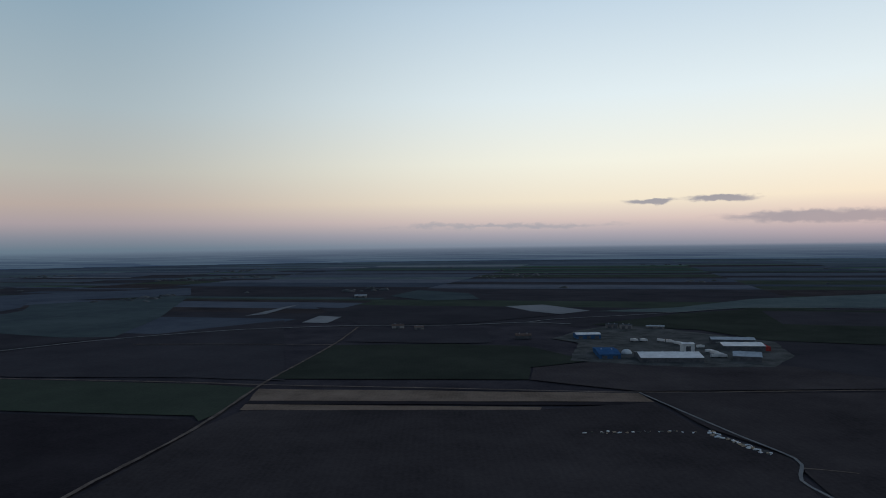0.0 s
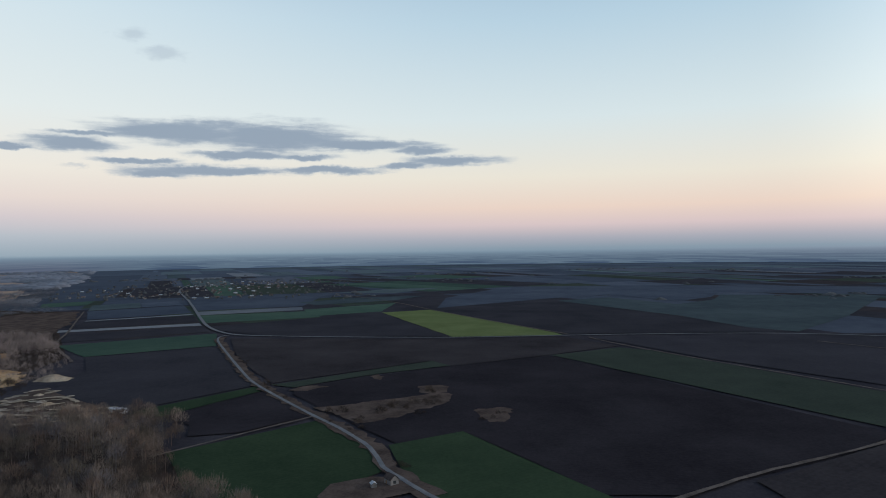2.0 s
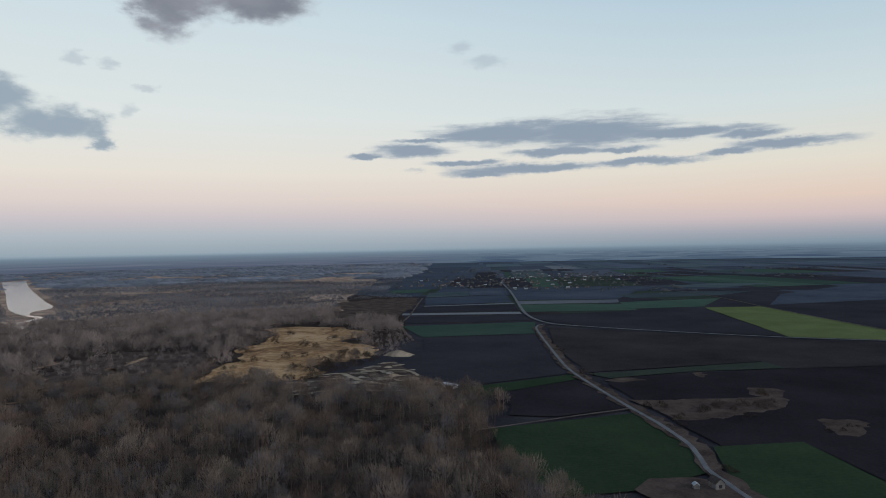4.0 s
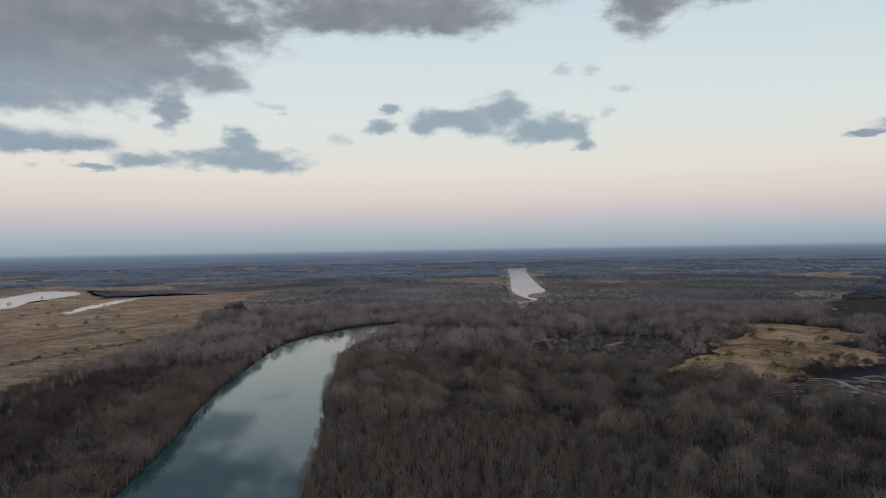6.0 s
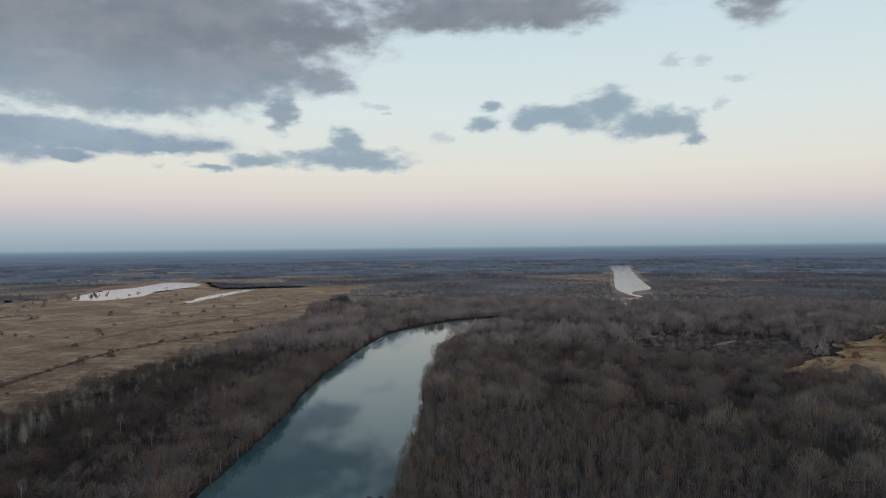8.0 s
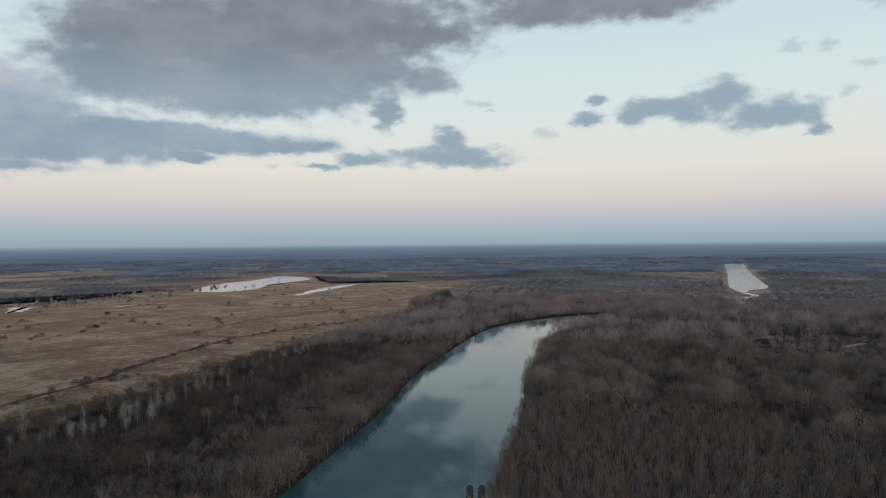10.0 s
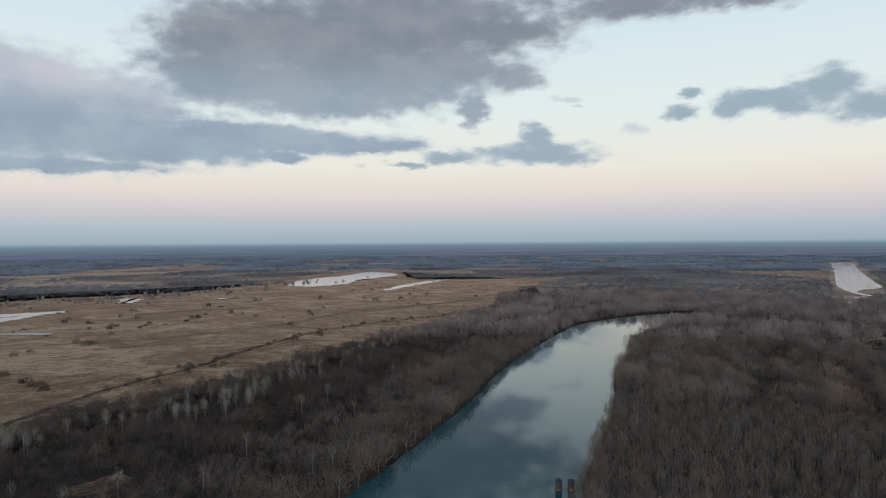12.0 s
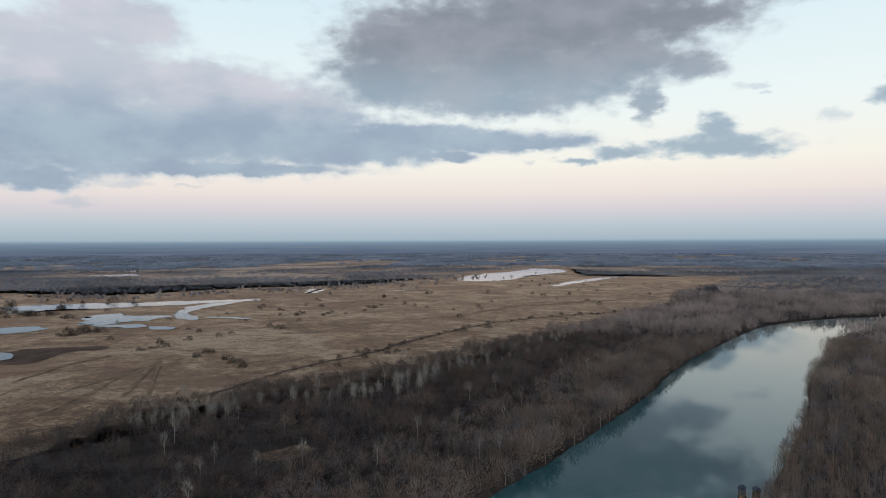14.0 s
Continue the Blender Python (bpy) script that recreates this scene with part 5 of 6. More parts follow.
def single_tree(rng, height, spread, mat, twigs=90, width=0.16, low=0.3):
    """One tree of its own, with trunk and crown parts."""
    v, f = tree_template(rng, height, spread, twigs, 5, width, 0.2, low)
    stem = 5 + 4 * 5                                                    # points of the trunk and the five limbs
    inner = f.max(axis=1) < stem
    top = new("tree")
    for name, keep in (("trunk", inner), ("crown", ~inner)):
        used = np.unique(f[keep])
        back = np.zeros(len(v), int)
        back[used] = np.arange(len(used))
        ob = array_mesh(name, v[used], back[f[keep]], mat, np.full(len(used), rng.uniform(0.15, 0.7)))
        ob.parent = top
    return top


def place(thing, spots, rng, low, high):
    """The thing at the first spot and copies of it at the others, turned and sized at random."""
    for i, (x, y) in enumerate(spots):
        m = pose(x, y, 0, 0, 0, rng.uniform(0, 360))
        ob = thing if i == 0 else copy_thing(thing, m)
        ob.matrix_basis = m @ Matrix.Diagonal((*[rng.uniform(low, high)] * 3, 1))


def build_single_trees():
    rng = np.random.RandomState(5)
    # pale poplars along the meadow edge
    line = smooth_line([(206, -335), (170, -375), (148, -405), (124, -436), (95, -500), (66, -560), (40, -610), (8, -670)], 8.0)[:, :2]
    spots = np.vstack([line + rng.uniform(-10, 6, line.shape) + np.array((-28, 14)), line[:22] + rng.uniform(-14, 2, (22, 2)) + np.array((-40, 18))])
    near = smooth_line([(196, -288), (186, -301), (174, -308), (168, -318)], 1.6)[:, :2]
    back = smooth_line([(135, -350), (115, -357), (104, -370), (92, -385), (84, -424)], 2.8)[:, :2]
    spots = np.vstack([spots, near + rng.uniform(-6, 6, near.shape), back + rng.uniform(-9, 9, back.shape), [(135, -251), (139, -233), (130, -232)]])
    rng.shuffle(spots)
    for k in range(5):
        t = single_tree(rng, rng.uniform(11, 14.5), rng.uniform(2.0, 2.8), M_PALE, 150, 0.09, -0.05)
        tagged(t, "tall bare poplar with pale grey bark at the meadow edge", "tree", "pale poplars")
        place(t, spots[k::5], rng, 0.6, 0.95)
    # scattered pale and russet trees standing out of the woods
    p = scatter(235, 560, 150, 214, 24, rng)
    p = p[wooded(p)]
    rng.shuffle(p)
    for k in range(4):
        t = single_tree(rng, rng.uniform(11, 14), rng.uniform(2.4, 3.4), M_PALE if k % 2 else M_TWIG, 120, 0.10, 0.15)
        tagged(t, ("bare pale-barked tree standing out of the brown wood", "bare brown tree standing out of the wood")[k % 2 == 0], "tree", "trees standing out of the wood")
        place(t, p[k:64:4], rng, 0.75, 1.05)
    # bank trees leaning over the water
    for k, side in enumerate((-1, 1)):
        q = RIVER_LINE[(RIVER_LINE[:, 1] < -225) & (RIVER_LINE[:, 1] > -640)]
        tang = np.gradient(q[:, :2], axis=0)
        tang /= np.linalg.norm(tang, axis=1)[:, None]
        norm = np.stack([-tang[:, 1], tang[:, 0]], 1) * side
        spots = np.vstack([q[:, :2] + norm * (q[:, 2:3] / 2 + 2.0) + rng.uniform(-2.0, 2.0, (len(q), 2)) + tang * o for o in (0,)])
        t = single_tree(rng, 10.0, 3.8, M_TWIG, 190, 0.15, -0.2)
        tagged(t, "bare brown tree on the river bank", "tree", "bank trees")
        place(t, spots, rng, 0.7, 1.15)


def build_bushes():
    rng = np.random.RandomState(8)
    kinds = []
    for k in range(4):
        v, f = tree_template(rng, rng.uniform(4.6, 6.2), rng.uniform(3.4, 4.8), 300, 0, 0.17, 0, -0.5)
        ob = array_mesh("bush", v, f, M_BUSH, np.full(len(v), rng.uniform(0, 0.5)))
        kinds.append(ob)
    p = scatter(760, 1900, 172, 222, 40, rng)
    p = p[inside(p, MEADOW) & (rng.uniform(0, 1, len(p)) < 0.06 + 0.22 * (patchy(p, 160, 2.2) > 0.58))]
    lone = [(375, -625), (352, -606), (318, -582), (318, -606), (333, -558), (343, -533), (336, -509), (335, -516), (278, -478), (276, -496), (237, -456),
            (223, -443), (248, -470), (342, -499), (295, -714), (284, -646), (359, -816), (319, -786), (287, -795), (269, -798), (253, -873), (289, -1034),
            (266, -1016), (367, -967), (401, -835), (256, -832), (262, -866), (303, -658), (289, -773), (321, -768), (118, -889), (126, -779), (92, -702),
            (81, -688), (101, -656), (4, -775), (-32, -833), (-70, -861), (44, -1108), (64, -1145)]
    lone = np.array(lone, float)
    p = np.vstack([p, lone, lone[4:14] + rng.uniform(-5, 5, (10, 2)), lone[15:30] + rng.uniform(-8, 8, (15, 2))])
    clump = [(702, -842), (727, -887), (682, -857), (679, -907), (662, -897), (639, -900), (771, -893), (853, -951), (835, -954), (740, -782), (685, -742),
             (642, -684), (643, -705), (651, -725), (629, -715), (625, -729), (664, -794), (571, -696), (470, -562), (457, -564), (462, -582), (464, -596),
             (453, -592), (682, -720), (750, -807), (650, -771), (405, -548)]
    clump = np.array(clump, float)
    clump = np.vstack([clump, clump[9:25] + rng.uniform(-9, 9, (16, 2)), clump[9:17] + rng.uniform(-12, 12, (8, 2))])
    ditch = smooth_line([(185, -444), (157, -508), (127, -617), (77, -735), (6, -814), (-62, -877), (-137, -980)], 15)[:, :2]
    ditch = np.vstack([ditch + rng.uniform(-6, 6, ditch.shape), [(127, -539), (150, -495), (153, -531), (133, -525), (159, -459), (147, -526), (139, -518), (60, -592), (39, -609)]])
    hedge = smooth_line([(900, -930), (700, -985), (560, -1150), (420, -1260), (330, -1500), (290, -1700)], 9)[:, :2]
    hedge = np.vstack([hedge + rng.uniform(-k, k, hedge.shape) for k in (15, 35, 60, 80, 110)])
    hedge = hedge[patchy(hedge, 60, 9.0) > 0.42]
    plant("meadow_scrub", hedge, [tree_template(rng, 7, 4.5, 60, 0, 0.4, 0, -0.3, 1, 0.3) for _ in range(4)], M_TWIG_MID, rng, rng.uniform(0.4, 1.1, len(hedge)), rng.uniform(0, 0.6, len(hedge)), "dark scrub along the far meadow edge", "scrub")
    verge = smooth_line(ROAD, 11)[:, :2]
    verge = verge[(verge[:, 0] < -330) & (verge[:, 0] > -720)] + rng.uniform(-3, 3, (1, 2))
    verge = verge[patchy(verge, 30, 1.7) > 0.46]
    verge = np.vstack([verge + np.array((3.5, 7.5)) + rng.uniform(-3, 3, verge.shape), verge + np.array((5.0, 12)) + rng.uniform(-6, 6, verge.shape)])
    waste = np.array([(-430, -38), (-455, -50), (-470, -20), (-480, 5), (-490, 10), (-445, 0), (-450, -25), (-462, -8), (-476, 14), (-430, 48), (-440, 52), (-510, 12), (-515, 8)], float)
    waste = np.vstack([waste, waste + rng.uniform(-9, 9, waste.shape)])
    reeds = np.array([(-560, -470), (-590, -490), (-640, -500), (-520, -430), (-480, -420), (-620, -440), (-560, -400), (-660, -540), (-700, -520), (-500, -370), (-690, -450)], float)
    pit = scatter(430, 720, 108, 130, 11, rng)
    pit = pit[inside(pit, [(-440, -322), (-540, -315), (-610, -330), (-590, -385), (-500, -350), (-440, -345)])]
    reeds = np.vstack([reeds, pit + rng.uniform(-4, 4, pit.shape), reeds + rng.uniform(-12, 12, reeds.shape), reeds + rng.uniform(-14, 14, reeds.shape)])
    for label, group, spots, lo, hi in (("dark bare bush in the dry meadow", "meadow bushes", p, 0.45, 1.1), ("dark bare shrub among the pools", "pool shrubs", clump, 0.8, 1.6),
                                        ("dark bare bush along the meadow ditch", "ditch bushes", ditch, 0.4, 0.95),                                         ("bare brown bush on the road verge", "verge bushes", verge, 0.25, 0.7), ("bare brown bush in rough grass", "rough grass bushes", waste, 0.5, 1.0),
                                        ("dark bush in the golden reeds", "reed bushes", reeds, 0.6, 1.3)):
        for k, base in enumerate(kinds):
            for x, y in spots[k::4]:
                s = rng.uniform(lo, hi)
                ob = base.copy()
                scene.collection.objects.link(ob)
                ob.matrix_basis = pose(x, y, -0.2, 0, 0, rng.uniform(0, 360)) @ Matrix.Diagonal((s * rng.uniform(1, 1.5), s, s * rng.uniform(0.75, 1.2), 1))
                tagged(ob, label, "bush", group)
    for base in kinds:
        bpy.data.objects.remove(base)


build_single_trees()
build_bushes()

# ---- buildings ----
M_WHITE = material("white_sheet_roof", (0.42, 0.43, 0.44), (0.60, 0.61, 0.62), 0.15, 1.5, rough=0.6, bump=0.05, specular=0.3)
M_GREYROOF = material("grey_sheet_roof", (0.30, 0.32, 0.34), (0.48, 0.50, 0.52), 0.2, 1.5, rough=0.6, bump=0.05)
M_BLUE = material("blue_sheet_wall", (0.030, 0.070, 0.150), (0.050, 0.110, 0.220), 0.2, 1.5, rough=0.6, bump=0.05)
M_REDWALL = material("red_wall", (0.22, 0.03, 0.03), (0.34, 0.06, 0.05), 0.3, 1.5, rough=0.7)
M_DARKWALL = material("dark_wall", (0.05, 0.055, 0.065), (0.11, 0.115, 0.125), 0.3, 1.5, rough=0.8)
M_PLASTER = material("pale_plaster", (0.125, 0.12, 0.12), (0.25, 0.24, 0.235), 0.3, 2.0, rough=0.9, spread=0.25)
M_TILE = material("roof_tile", (0.075, 0.052, 0.045), (0.15, 0.105, 0.088), 0.4, 3.0, rough=0.85, spread=0.4)
M_BRICKTILE = material("dark_roof_tile", (0.05, 0.04, 0.038), (0.11, 0.085, 0.075), 0.4, 3.0, rough=0.85)
M_GLASS = material("dark_window", (0.02, 0.025, 0.03), (0.04, 0.045, 0.05), 0.5, 2.0, rough=0.15, bump=0, specular=0.5)
M_CONCRETE = material("yard_concrete", (0.040, 0.041, 0.040), (0.115, 0.112, 0.106), 0.05, 0.7)
M_RUBBER = material("black_rubber", (0.015, 0.015, 0.015), (0.03, 0.03, 0.03), 1.0, 5.0, rough=0.8)
M_WOOD = material("weathered_board", (0.16, 0.10, 0.06), (0.32, 0.20, 0.12), 0.6, 3.0)


def gable(bm, L, D, z0, z1, over=0.4, thick=0.25):
    """A two-sided roof slab over a plan L by D, with its ridge along x."""
    a, b = L / 2 + over, D / 2 + over
    prof = [(-b, z0 - 0.12), (0, z1), (b, z0 - 0.12), (b, z0 + thick - 0.12), (0, z1 + thick), (-b, z0 + thick - 0.12)]
    ends = [[bm.verts.new((x, y, z)) for y, z in prof] for x in (-a, a)]
    n = len(prof)
    for i in range(n):
        bm.faces.new((ends[0][i], ends[1][i], ends[1][(i + 1) % n], ends[0][(i + 1) % n]))
    for e in ends:
        bm.faces.new((e[0], e[1], e[4], e[5]))
        bm.faces.new((e[1], e[2], e[3], e[4]))
    bmesh.ops.recalc_face_normals(bm, faces=bm.faces[:])


def walls(bm, L, D, h, ridge):
    """Walls with gable ends under a ridge along x."""
    box(bm, -L / 2, L / 2, -D / 2, D / 2, -0.2, h)
    for x in (-L / 2, L / 2 - 0.3):
        vs = [bm.verts.new(q) for q in ((x, -D / 2, h), (x, D / 2, h), (x, 0, ridge), (x + 0.3, -D / 2, h), (x + 0.3, D / 2, h), (x + 0.3, 0, ridge))]
        for f in ((0, 2, 1), (3, 4, 5), (0, 3, 5, 2), (1, 2, 5, 4)):
            bm.faces.new([vs[i] for i in f])
    bmesh.ops.recalc_face_normals(bm, faces=bm.faces[:])


def hall(label, x, y, turn, L, D, h, ridge, wall_mat, roof_mat, doors=3, category="shed", end_mat=None):
    top = new("farm_hall")
    bm = bmesh.new()
    walls(bm, L, D, h, ridge)
    wall = part("wall", bm, wall_mat, top)
    bm = bmesh.new()
    gable(bm, L, D, h, ridge)
    part("roof", bm, roof_mat, top, "pale sheet roof" if roof_mat is M_WHITE else "")
    for i in range(doors):
        u = -L / 2 + L * (i + 0.5) / doors
        w = min(2.4, L / doors * 0.3)
        bm = bmesh.new()
        box(bm, u - w, u + w, -D / 2 - 0.12, -D / 2 + 0.05, 0.0, h * 0.72)
        part("door", bm, M_DARKWALL, top)
    if end_mat:
        bm = bmesh.new()
        box(bm, L / 2 + 0.02, L / 2 + 5.0, -D / 2, D / 2, -0.2, h - 0.6)
        part("annex", bm, end_mat, top, "red end annex")
    n = max(2, int(L / 9))
    for i in range(n):
        u = -L / 2 + L * (i + 0.5) / n
        bm = bmesh.new()
        box(bm, u - 0.5, u + 0.5, -0.5, 0.5, ridge + 0.1, ridge + 0.75)
        part("roof_vent", bm, M_GREYROOF, top)
    top.matrix_basis = pose(x, y, 0.95, 0, 0, turn)
    return tagged(top, label, category, "farm buildings")


def build_farm():
    tagged(sheet("yard", [(-262, 590), (-300, 700), (-340, 720), (-345, 800), (-330, 860), (-285, 885), (-120, 810), (-90, 720), (-95, 650), (-150, 615), (-200, 600)], 1.02, M_CONCRETE, 2, 12, 31),
           "worn concrete farm yard", "yard", kind="structure")
    hall("long farm hall with a bright white roof", -187, 643, 30, 56, 34, 4.2, 7.0, M_DARKWALL, M_WHITE, 4)
    hall("white tower-like farm building beside the hall", -184, 699, 30, 12, 9, 8.0, 8.8, M_WHITE, M_WHITE, 1)
    hall("blue sheet shed with a white roof", -309, 744, 36, 28, 18, 5.0, 6.0, M_BLUE, M_WHITE, 3)
    hall("low dark blue hall", -245, 638, 30, 20, 44, 4.0, 5.5, M_BLUE, M_BLUE, 2)
    hall("long grey-roofed barn at the back", -158, 778, 22, 44, 16, 5.0, 6.6, M_DARKWALL, M_GREYROOF, 4)
    hall("white-roofed barn with a red end", -142, 740, 28, 40, 26, 5.0, 7.0, M_DARKWALL, M_WHITE, 3, end_mat=M_REDWALL)
    hall("grey round-roofed barn beside the yard", -124, 676, 12, 24, 20, 4.5, 7.5, M_DARKWALL, M_GREYROOF, 2)
    hall("small white office block behind the yard", -318, 848, 32, 15, 6, 4.6, 5.4, M_PLASTER, M_DARKWALL, 2)
    hall("small white office block behind the yard", -300, 850, 32, 15, 6, 4.6, 5.4, M_PLASTER, M_DARKWALL, 2)
    hall("low white store beside the yard", -268, 868, 20, 22, 6, 3.0, 3.8, M_PLASTER, M_GREYROOF, 2)
    hall("small farm building beside the cross road", -564, 714, 35, 16, 8, 3.5, 5.0, M_PLASTER, M_TILE, 1)
    hall("small farm building beside the cross road", -531, 717, 35, 12, 8, 3.2, 4.6, M_PLASTER, M_TILE, 1)
    hall("dark old farm building among trees", -372, 706, 30, 18, 9, 3.6, 5.5, M_DARKWALL, M_TILE, 2)
    hall("small pale farm building far in the fields", -978, 1110, 30, 26, 9, 4, 5.5, M_PLASTER, M_GREYROOF, 2)
    # pale domed silage tent
    bm = bmesh.new()
    bmesh.ops.create_uvsphere(bm, u_segments=16, v_segments=10, radius=1.0)
    bmesh.ops.delete(bm, geom=[v for v in bm.verts if v.co.z < -0.02], context="VERTS")
    for v in bm.verts:
        v.co = (v.co.x * 5.5, v.co.y * 4.2, v.co.z * 4.4)
    tagged(part("silo_dome", bm, M_WHITE), "rounded white silage dome beside the hall", "silo")
    bpy.data.objects["silo_dome"].location = (-231, 656, 1.0)
    # parked trucks
    rng = np.random.RandomState(3)
    truck = new("truck")
    bm = bmesh.new()
    box(bm, -4.2, 2.0, -1.25, 1.25, 0.9, 3.4)
    part("cargo_box", bm, M_WHITE, truck)
    bm = bmesh.new()
    box(bm, 2.15, 4.2, -1.2, 1.2, 0.6, 2.9)
    bmesh.ops.bevel(bm, geom=bm.edges[:], offset=0.2, segments=2, affect="EDGES")
    cab = part("cab", bm, M_WHITE, truck)
    bm = bmesh.new()
    box(bm, 4.15, 4.24, -1.0, 1.0, 1.7, 2.6)
    part("windscreen", bm, M_GLASS, cab)
    for wx in (-3.2, -2.0, 3.1):
        for wy in (-1.05, 1.05):
            bm = bmesh.new()
            bmesh.ops.create_cone(bm, cap_ends=True, segments=12, radius1=0.5, radius2=0.5, depth=0.35,
                                  matrix=Matrix.Translation((wx, wy, 0.5)) @ Matrix.Rotation(math.pi / 2, 4, "X"))
            part("wheel", bm, M_RUBBER, truck)
    tagged(truck, "white box truck parked in the farm yard", "truck", "parked trucks")
    spots = [(-163, 701), (-157, 694), (-151, 686), (-146, 678), (-152, 674), (-178, 727), (-205, 742), (-215, 748), (-226, 752), (-243, 745), (-252, 741), (-198, 736)]
    for i, (x, y) in enumerate(spots):
        m = pose(x, y, 1.02, 0, 0, 30 + rng.uniform(-25, 25))
        if i:
            copy_thing(truck, m)
        else:
            truck.matrix_basis = m


def house(rng, roof_mat):
    L, D, h = rng.uniform(8, 14), rng.uniform(6, 7.5), rng.uniform(2.4, 3.0)
    top = new("house")
    bm = bmesh.new()
    walls(bm, L, D, h, h + 1.9)
    part("wall", bm, M_PLASTER, top)
    bm = bmesh.new()
    gable(bm, L, D, h, h + 1.9)
    roof = part("roof", bm, roof_mat, top)
    bm = bmesh.new()
    box(bm, L * 0.2, L * 0.2 + 0.6, 0.4, 1.0, h + 1.0, h + 2.7)
    part("chimney", bm, M_BRICKTILE, roof)
    for u in (-0.28, 0.0, 0.28):
        for side in (-1, 1):
            bm = bmesh.new()
            y = side * D / 2
            box(bm, u * L - 0.6, u * L + 0.6, min(y, y + side * 0.06), max(y, y + side * 0.06), 1.0, 2.4)
            part("window", bm, M_GLASS, top)
    return top


def build_villages():
    rng = np.random.RandomState(14)
    kinds = [house(rng, m) for m in (M_TILE, M_TILE, M_GREYROOF, M_BRICKTILE)]
    for kind in kinds:
        kind.scale = (0.78, 0.78, 0.78)
    area = [(-1570, -330), (-1590, -640), (-1640, -850), (-1900, -960), (-2500, -900), (-2600, -700), (-2300, -270), (-1950, -270)]
    p = scatter(1500, 2800, 90, 125, 40, rng)
    p = p[inside(p, area)]
    keep = rng.uniform(0, 1, len(p)) < 0.10 + 0.45 * (patchy(p, 180, 4.0) > 0.5)
    rows = np.vstack([smooth_line(l, 22)[:, :2] for l in ([(-1678, -875), (-1715, -826)], [(-1718, -793), (-1783, -716)], [(-1627, -647), (-1700, -660), (-1907, -642)], [(-1600, -519), (-1640, -450), (-1701, -365)],
                                                         [(-2122, -715), (-2336, -616), (-2374, -354)], [(-2004, -495), (-2050, -420), (-2080, -330)], [(-1900, -560), (-1960, -600), (-2004, -495)])])
    south = np.array(SOUTH_HOUSES, float)
    for label, group, spots in (("small village house with a tiled roof", "village houses", np.vstack([rows + rng.uniform(-3, 3, rows.shape), p[keep][:85]])),
                                ("small pale house beyond the meadow", "houses beyond the meadow", south)):
        for i, (x, y) in enumerate(spots):
            t = copy_thing(kinds[i % 4], pose(x, y, 0, 0, 0, 20 + 90 * rng.randint(2) + rng.uniform(-8, 8)))
            tagged(t, label, "house", group)
    for k in kinds:
        for o in (*k.children_recursive, k):
            bpy.data.objects.remove(o)
    # trees between the houses
    q = scatter(1480, 2900, 88, 125, 26, rng)
    q = q[inside(q, [(-1540, -300), (-1600, -900), (-2000, -1020), (-2750, -950), (-2500, -200), (-1900, -220)])]
    q = q[rng.uniform(0, 1, len(q)) < 0.30]
    temps = [canopy_template(rng, rng.uniform(4, 6), rng.uniform(3, 5)) for _ in range(5)]
    plant("village_trees", q, temps, M_GROVE, rng, rng.uniform(0.6, 1.1, len(q)), rng.uniform(0, 0.6, len(q)), "bare garden trees between the village houses", "trees")
    # hedges and groves out in the far fields
    g = scatter(1300, 3700, 0, 116, 60, rng)
    g = g[(patchy(g, 320, 6.0) > 0.72) | (rng.uniform(0, 1, len(g)) < 0.005)]
    g = g[~inside(g, area)]
    temps = [canopy_template(rng, rng.uniform(2.5, 3.6), rng.uniform(5, 9)) for _ in range(5)]
    plant("far_groves", g, temps, M_GROVE, rng, rng.uniform(0.8, 1.9, len(g)), rng.uniform(0, 0.5, len(g)), "dark groves and hedges among the far fields", "trees")


def build_cottage():
    """The small gabled cottage by the road, with its shed and pale fence panels."""
    top = new("cottage")
    bm = bmesh.new()
    walls(bm, 6.5, 5.0, 2.8, 5.2)
    part("wall", bm, M_PLASTER, top)
    bm = bmesh.new()
    gable(bm, 6.5, 5.0, 2.8, 5.2)
    part("roof", bm, M_BRICKTILE, top, "dark tiled gable roof")
    bm = bmesh.new()
    box(bm, 3.25, 3.33, -0.9, 0.9, 0.6, 2.2)
    part("window", bm, M_GLASS, top)
    bm = bmesh.new()
    box(bm, -1.6, -0.7, -2.58, -2.5, 0.0, 2.0)
    part("door", bm, M_WOOD, top)
    top.matrix_basis = pose(-312, -12, 1.0, 0, 0, 35) @ Matrix.Diagonal((0.85, 0.85, 0.85, 1))
    tagged(top, "small gabled cottage with pale walls beside the road", "cottage")
    shed = new("shed")
    bm = bmesh.new()
    walls(bm, 3.5, 3.0, 2.0, 3.0)
    part("wall", bm, M_PLASTER, shed)
    bm = bmesh.new()
    gable(bm, 3.5, 3.0, 2.0, 3.0, 0.25, 0.15)
    part("roof", bm, M_GREYROOF, shed)
    shed.matrix_basis = pose(-308, -20, 1.0, 0, 0, 20) @ Matrix.Diagonal((0.8, 0.8, 0.8, 1))
    tagged(shed, "little pale shed beside the cottage", "shed")
    tagged(sheet("garden", [(-300, -2), (-318, -8), (-322, -22), (-312, -40), (-298, -44), (-285, -30)], 1.00, M_WASTE, 1.0, 5, 41), "rough brown garden plot around the cottage", "garden", kind="structure")


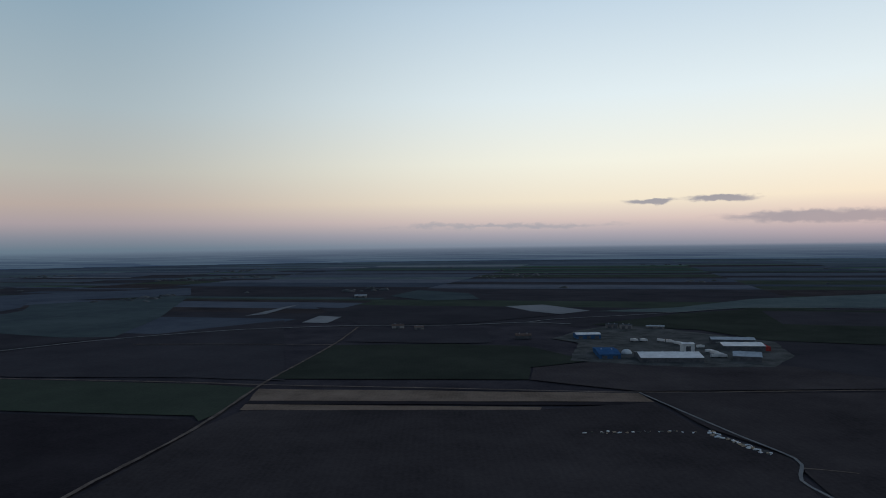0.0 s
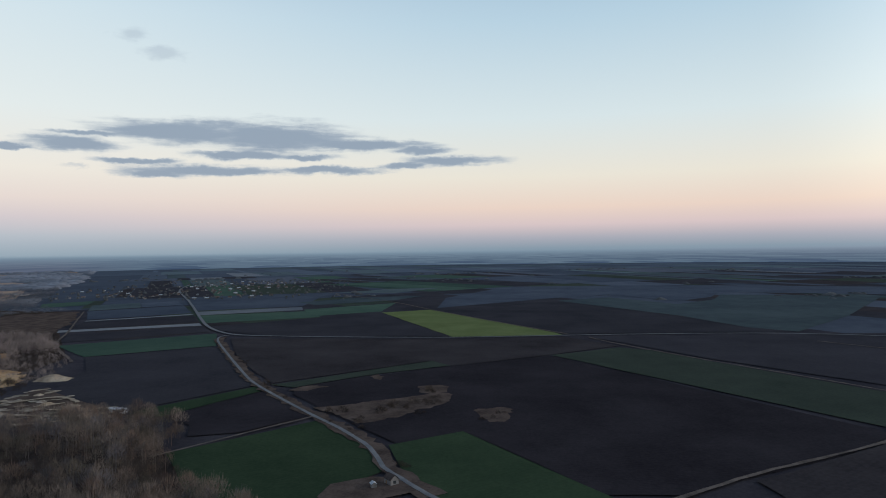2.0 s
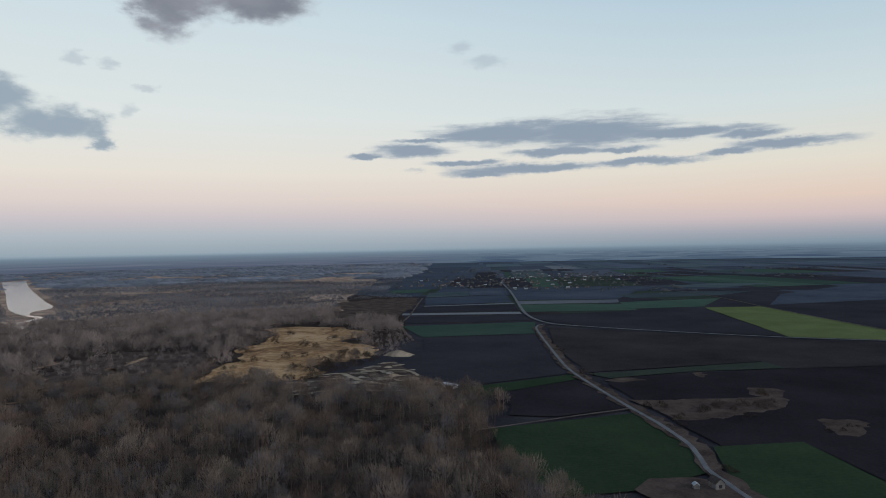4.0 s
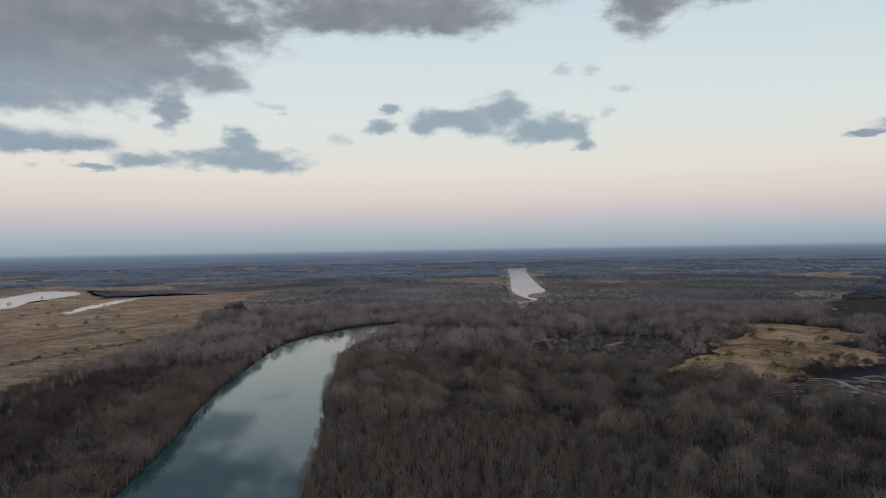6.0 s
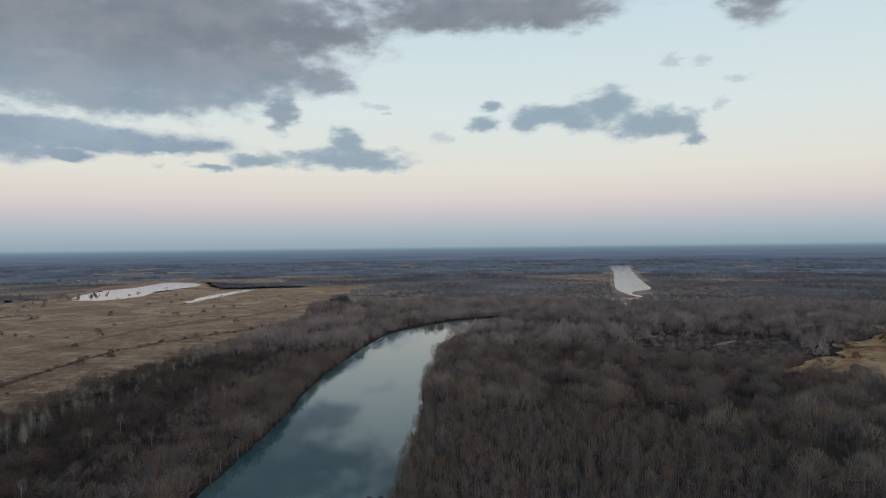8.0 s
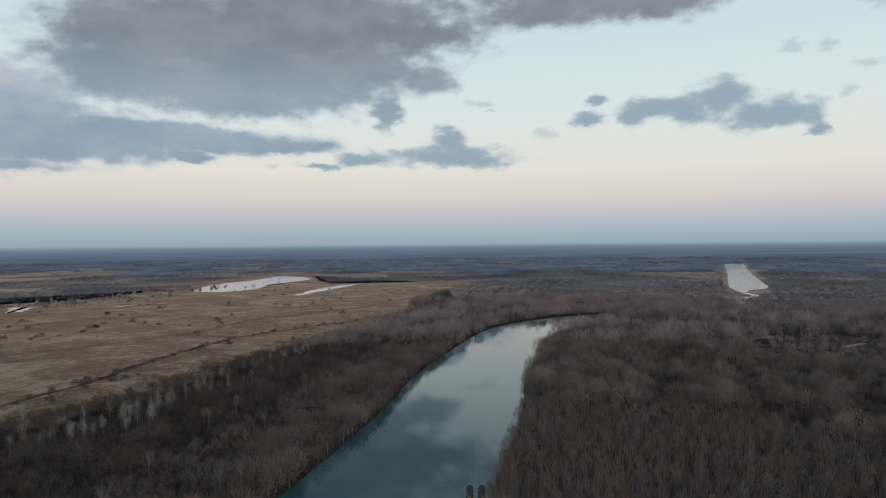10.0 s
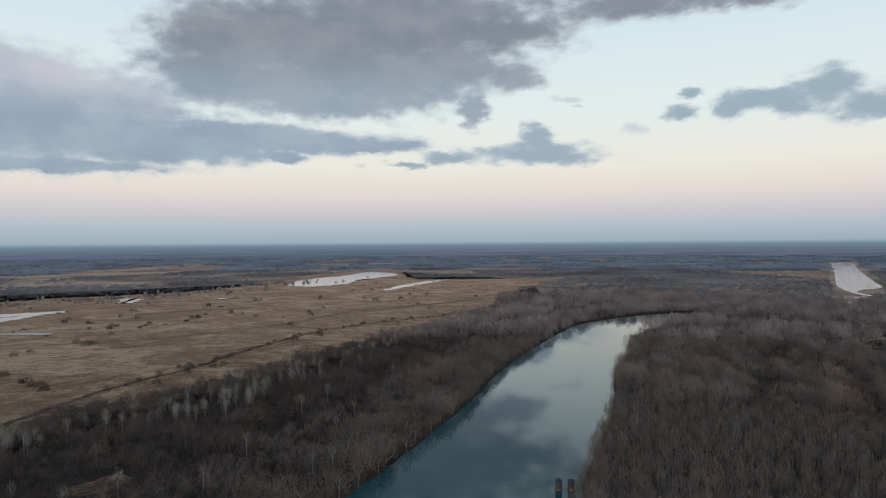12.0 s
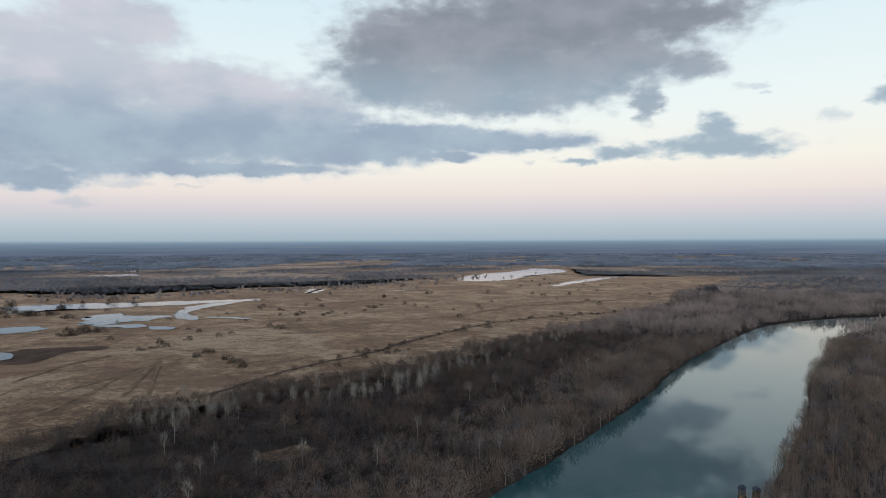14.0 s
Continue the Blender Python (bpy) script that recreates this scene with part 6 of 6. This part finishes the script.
def build_pit():
    """Heaps, pale tracks and stones in the sand pit."""
    rng = np.random.RandomState(17)

    def heap(x, y, rx, ry, h, mat, label):
        v, f = [(0, 0, h)], []
        for j, (q, z) in enumerate(((0.3, 0.82), (0.65, 0.42), (1.0, -0.02))):
            for i in range(14):
                t = 2 * math.pi * i / 14
                k = q * rng.uniform(0.85, 1.15)
                v.append((rx * k * math.cos(t), ry * k * math.sin(t), h * z * (rng.uniform(0.8, 1.2) if j < 2 else 1)))
        for i in range(14):
            k = (i + 1) % 14
            f.append((0, 1 + i, 1 + k))
            for j in (0, 1):
                a, b = 1 + 14 * j, 15 + 14 * j
                f += [(a + i, b + i, b + k), (a + i, b + k, a + k)]
        ob = array_mesh("earth_mound", np.array(v), np.array(f), mat)
        ob.matrix_basis = pose(x, y, 0, 0, 0, rng.uniform(0, 360))
        tagged(ob, label, "heap", "pit heaps")

    heap(-596, -313, 16, 9, 5.0, M_SAND, "big pale sand heap beside the ploughed field")
    for x, y in ((-478, -268), (-470, -300), (-500, -262), (-455, -250), (-487, -240), (-512, -280), (-446, -285), (-462, -228), (-530, -290)):
        heap(x + rng.uniform(-5, 5), y + rng.uniform(-5, 5), rng.uniform(4, 9), rng.uniform(3, 6), rng.uniform(1.0, 2.6), M_SAND if rng.uniform() < 0.5 else M_RUBBLE, "churned heap of earth and sand in the pit")
    q = scatter(400, 640, 108, 132, 7, rng)
    q = q[inside(q, PIT)]
    for i, (x, y) in enumerate(q[rng.uniform(0, 1, len(q)) < 0.30]):
        a, b, t = rng.uniform(2.5, 8.5), rng.uniform(1.2, 3.2), rng.uniform(1.2, 2.9)
        ring = [(x + a * math.cos(k) * math.cos(t) - b * math.sin(k) * math.sin(t), y + a * math.cos(k) * math.sin(t) + b * math.sin(k) * math.cos(t)) for k in np.linspace(0, 2 * math.pi, 8)[:-1]]
        tagged(sheet("sand_patch", ring, 0.55 + 0.01 * i, (M_SAND, M_RUBBLE, M_RUBBLE, M_RUBBLE)[i % 4], 1.2, 1.4, i + 60, True), "pale patch of bare sand in the pit", "sand", "pit sand patches", "structure")
    for pts, w in (([(-470, -330), (-488, -312), (-470, -285), (-462, -262), (-458, -235), (-466, -205)], 4.5), ([(-420, -290), (-436, -268), (-440, -240), (-455, -215)], 3.5), ([(-500, -300), (-520, -270), (-500, -245)], 3.0)):
        tagged(ribbon("track", pts, w, 1.2, M_SAND, 0.9, 0.0, 5.0), "pale sandy track through the pit", "track", kind="structure")
    hall("long low white cabin at the pit edge", -466, -202, 75, 12, 4, 2.6, 3.0, M_WHITE, M_WHITE, 1, "cabin")


def build_rubble():
    """Pale tipped stones and concrete scraps in the brown field beside the path."""
    rng = np.random.RandomState(23)
    mats = (M_WHITE, M_CONCRETE, M_SAND)
    shapes = []
    for k in range(3):
        bm = bmesh.new()
        bmesh.ops.create_icosphere(bm, subdivisions=1, radius=1.0)
        for v in bm.verts:
            v.co *= rng.uniform(0.7, 1.25)
        shapes.append(part("stone", bm, mats[k]))
    line = [(-155, 370), (-140, 380), (-125, 390), (-111, 400), (-102, 403)]
    spots = [(q[0], q[1]) for q in smooth_line(line, 2.2)[:, :2]] + [(q[0], q[1]) for q in smooth_line([(-96, 412), (-90, 402), (-82, 397), (-70, 389), (-58, 380)], 0.9)[:, :2]]
    for i, (x, y) in enumerate(spots):
        ob = shapes[i % 3].copy()
        scene.collection.objects.link(ob)
        s = rng.uniform(0.35, 1.1) if i < 28 else rng.uniform(0.5, 1.7)
        ob.matrix_basis = pose(x + rng.uniform(-2, 2), y + rng.uniform(-2, 2), 0.95, 0, 0, rng.uniform(0, 360)) @ Matrix.Diagonal((s * 1.6, s, s * 0.45, 1))
        tagged(ob, "pale tipped concrete scrap in the brown field", "rubble", "tipped scraps")
    for o in shapes:
        bpy.data.objects.remove(o)


def boat(label, x, y, turn, cabin_mat):
    """A small moored cabin boat: pointed hull, cabin with window, roof."""
    top = new("boat")
    bm = bmesh.new()
    rings = []
    for u, w, z in ((-3.4, 1.1, 0.0), (-1.5, 1.35, 0.0), (1.0, 1.3, 0.0), (2.6, 0.8, 0.15), (3.6, 0.08, 0.35)):
        rings.append([bm.verts.new(q) for q in ((u, -w * 0.6, -0.35), (u, -w, 0.55 + z), (u, w, 0.55 + z), (u, w * 0.6, -0.35))])
    for a, b in zip(rings, rings[1:]):
        for i in range(4):
            bm.faces.new((a[i], b[i], b[(i + 1) % 4], a[(i + 1) % 4]))
    bm.faces.new(rings[0])
    bm.faces.new(rings[-1][::-1])
    bmesh.ops.recalc_face_normals(bm, faces=bm.faces[:])
    part("hull", bm, M_WOOD, top)
    bm = bmesh.new()
    box(bm, -2.4, 1.2, -1.0, 1.0, 0.5, 2.5)
    cabin = part("cabin", bm, cabin_mat, top)
    bm = bmesh.new()
    box(bm, -2.46, -2.4, -0.5, 0.5, 1.2, 2.1)
    part("window", bm, M_PLASTER, cabin)
    bm = bmesh.new()
    gable(bm, 3.6, 2.0, 2.5, 3.1, 0.3, 0.12)
    part("roof", bm, M_DARKWALL, top)
    top.matrix_basis = pose(x, y, 0.35, 0, 0, turn)
    tagged(top, label, "boat", "moored boats")


build_farm()
build_villages()
build_cottage()
build_pit()
build_rubble()
boat("small moored cabin boat with a dark roof", -60.5, -253, 75, M_DARKWALL)
boat("small brown cabin boat against the bank", -65.0, -252, 80, M_BRICKTILE)
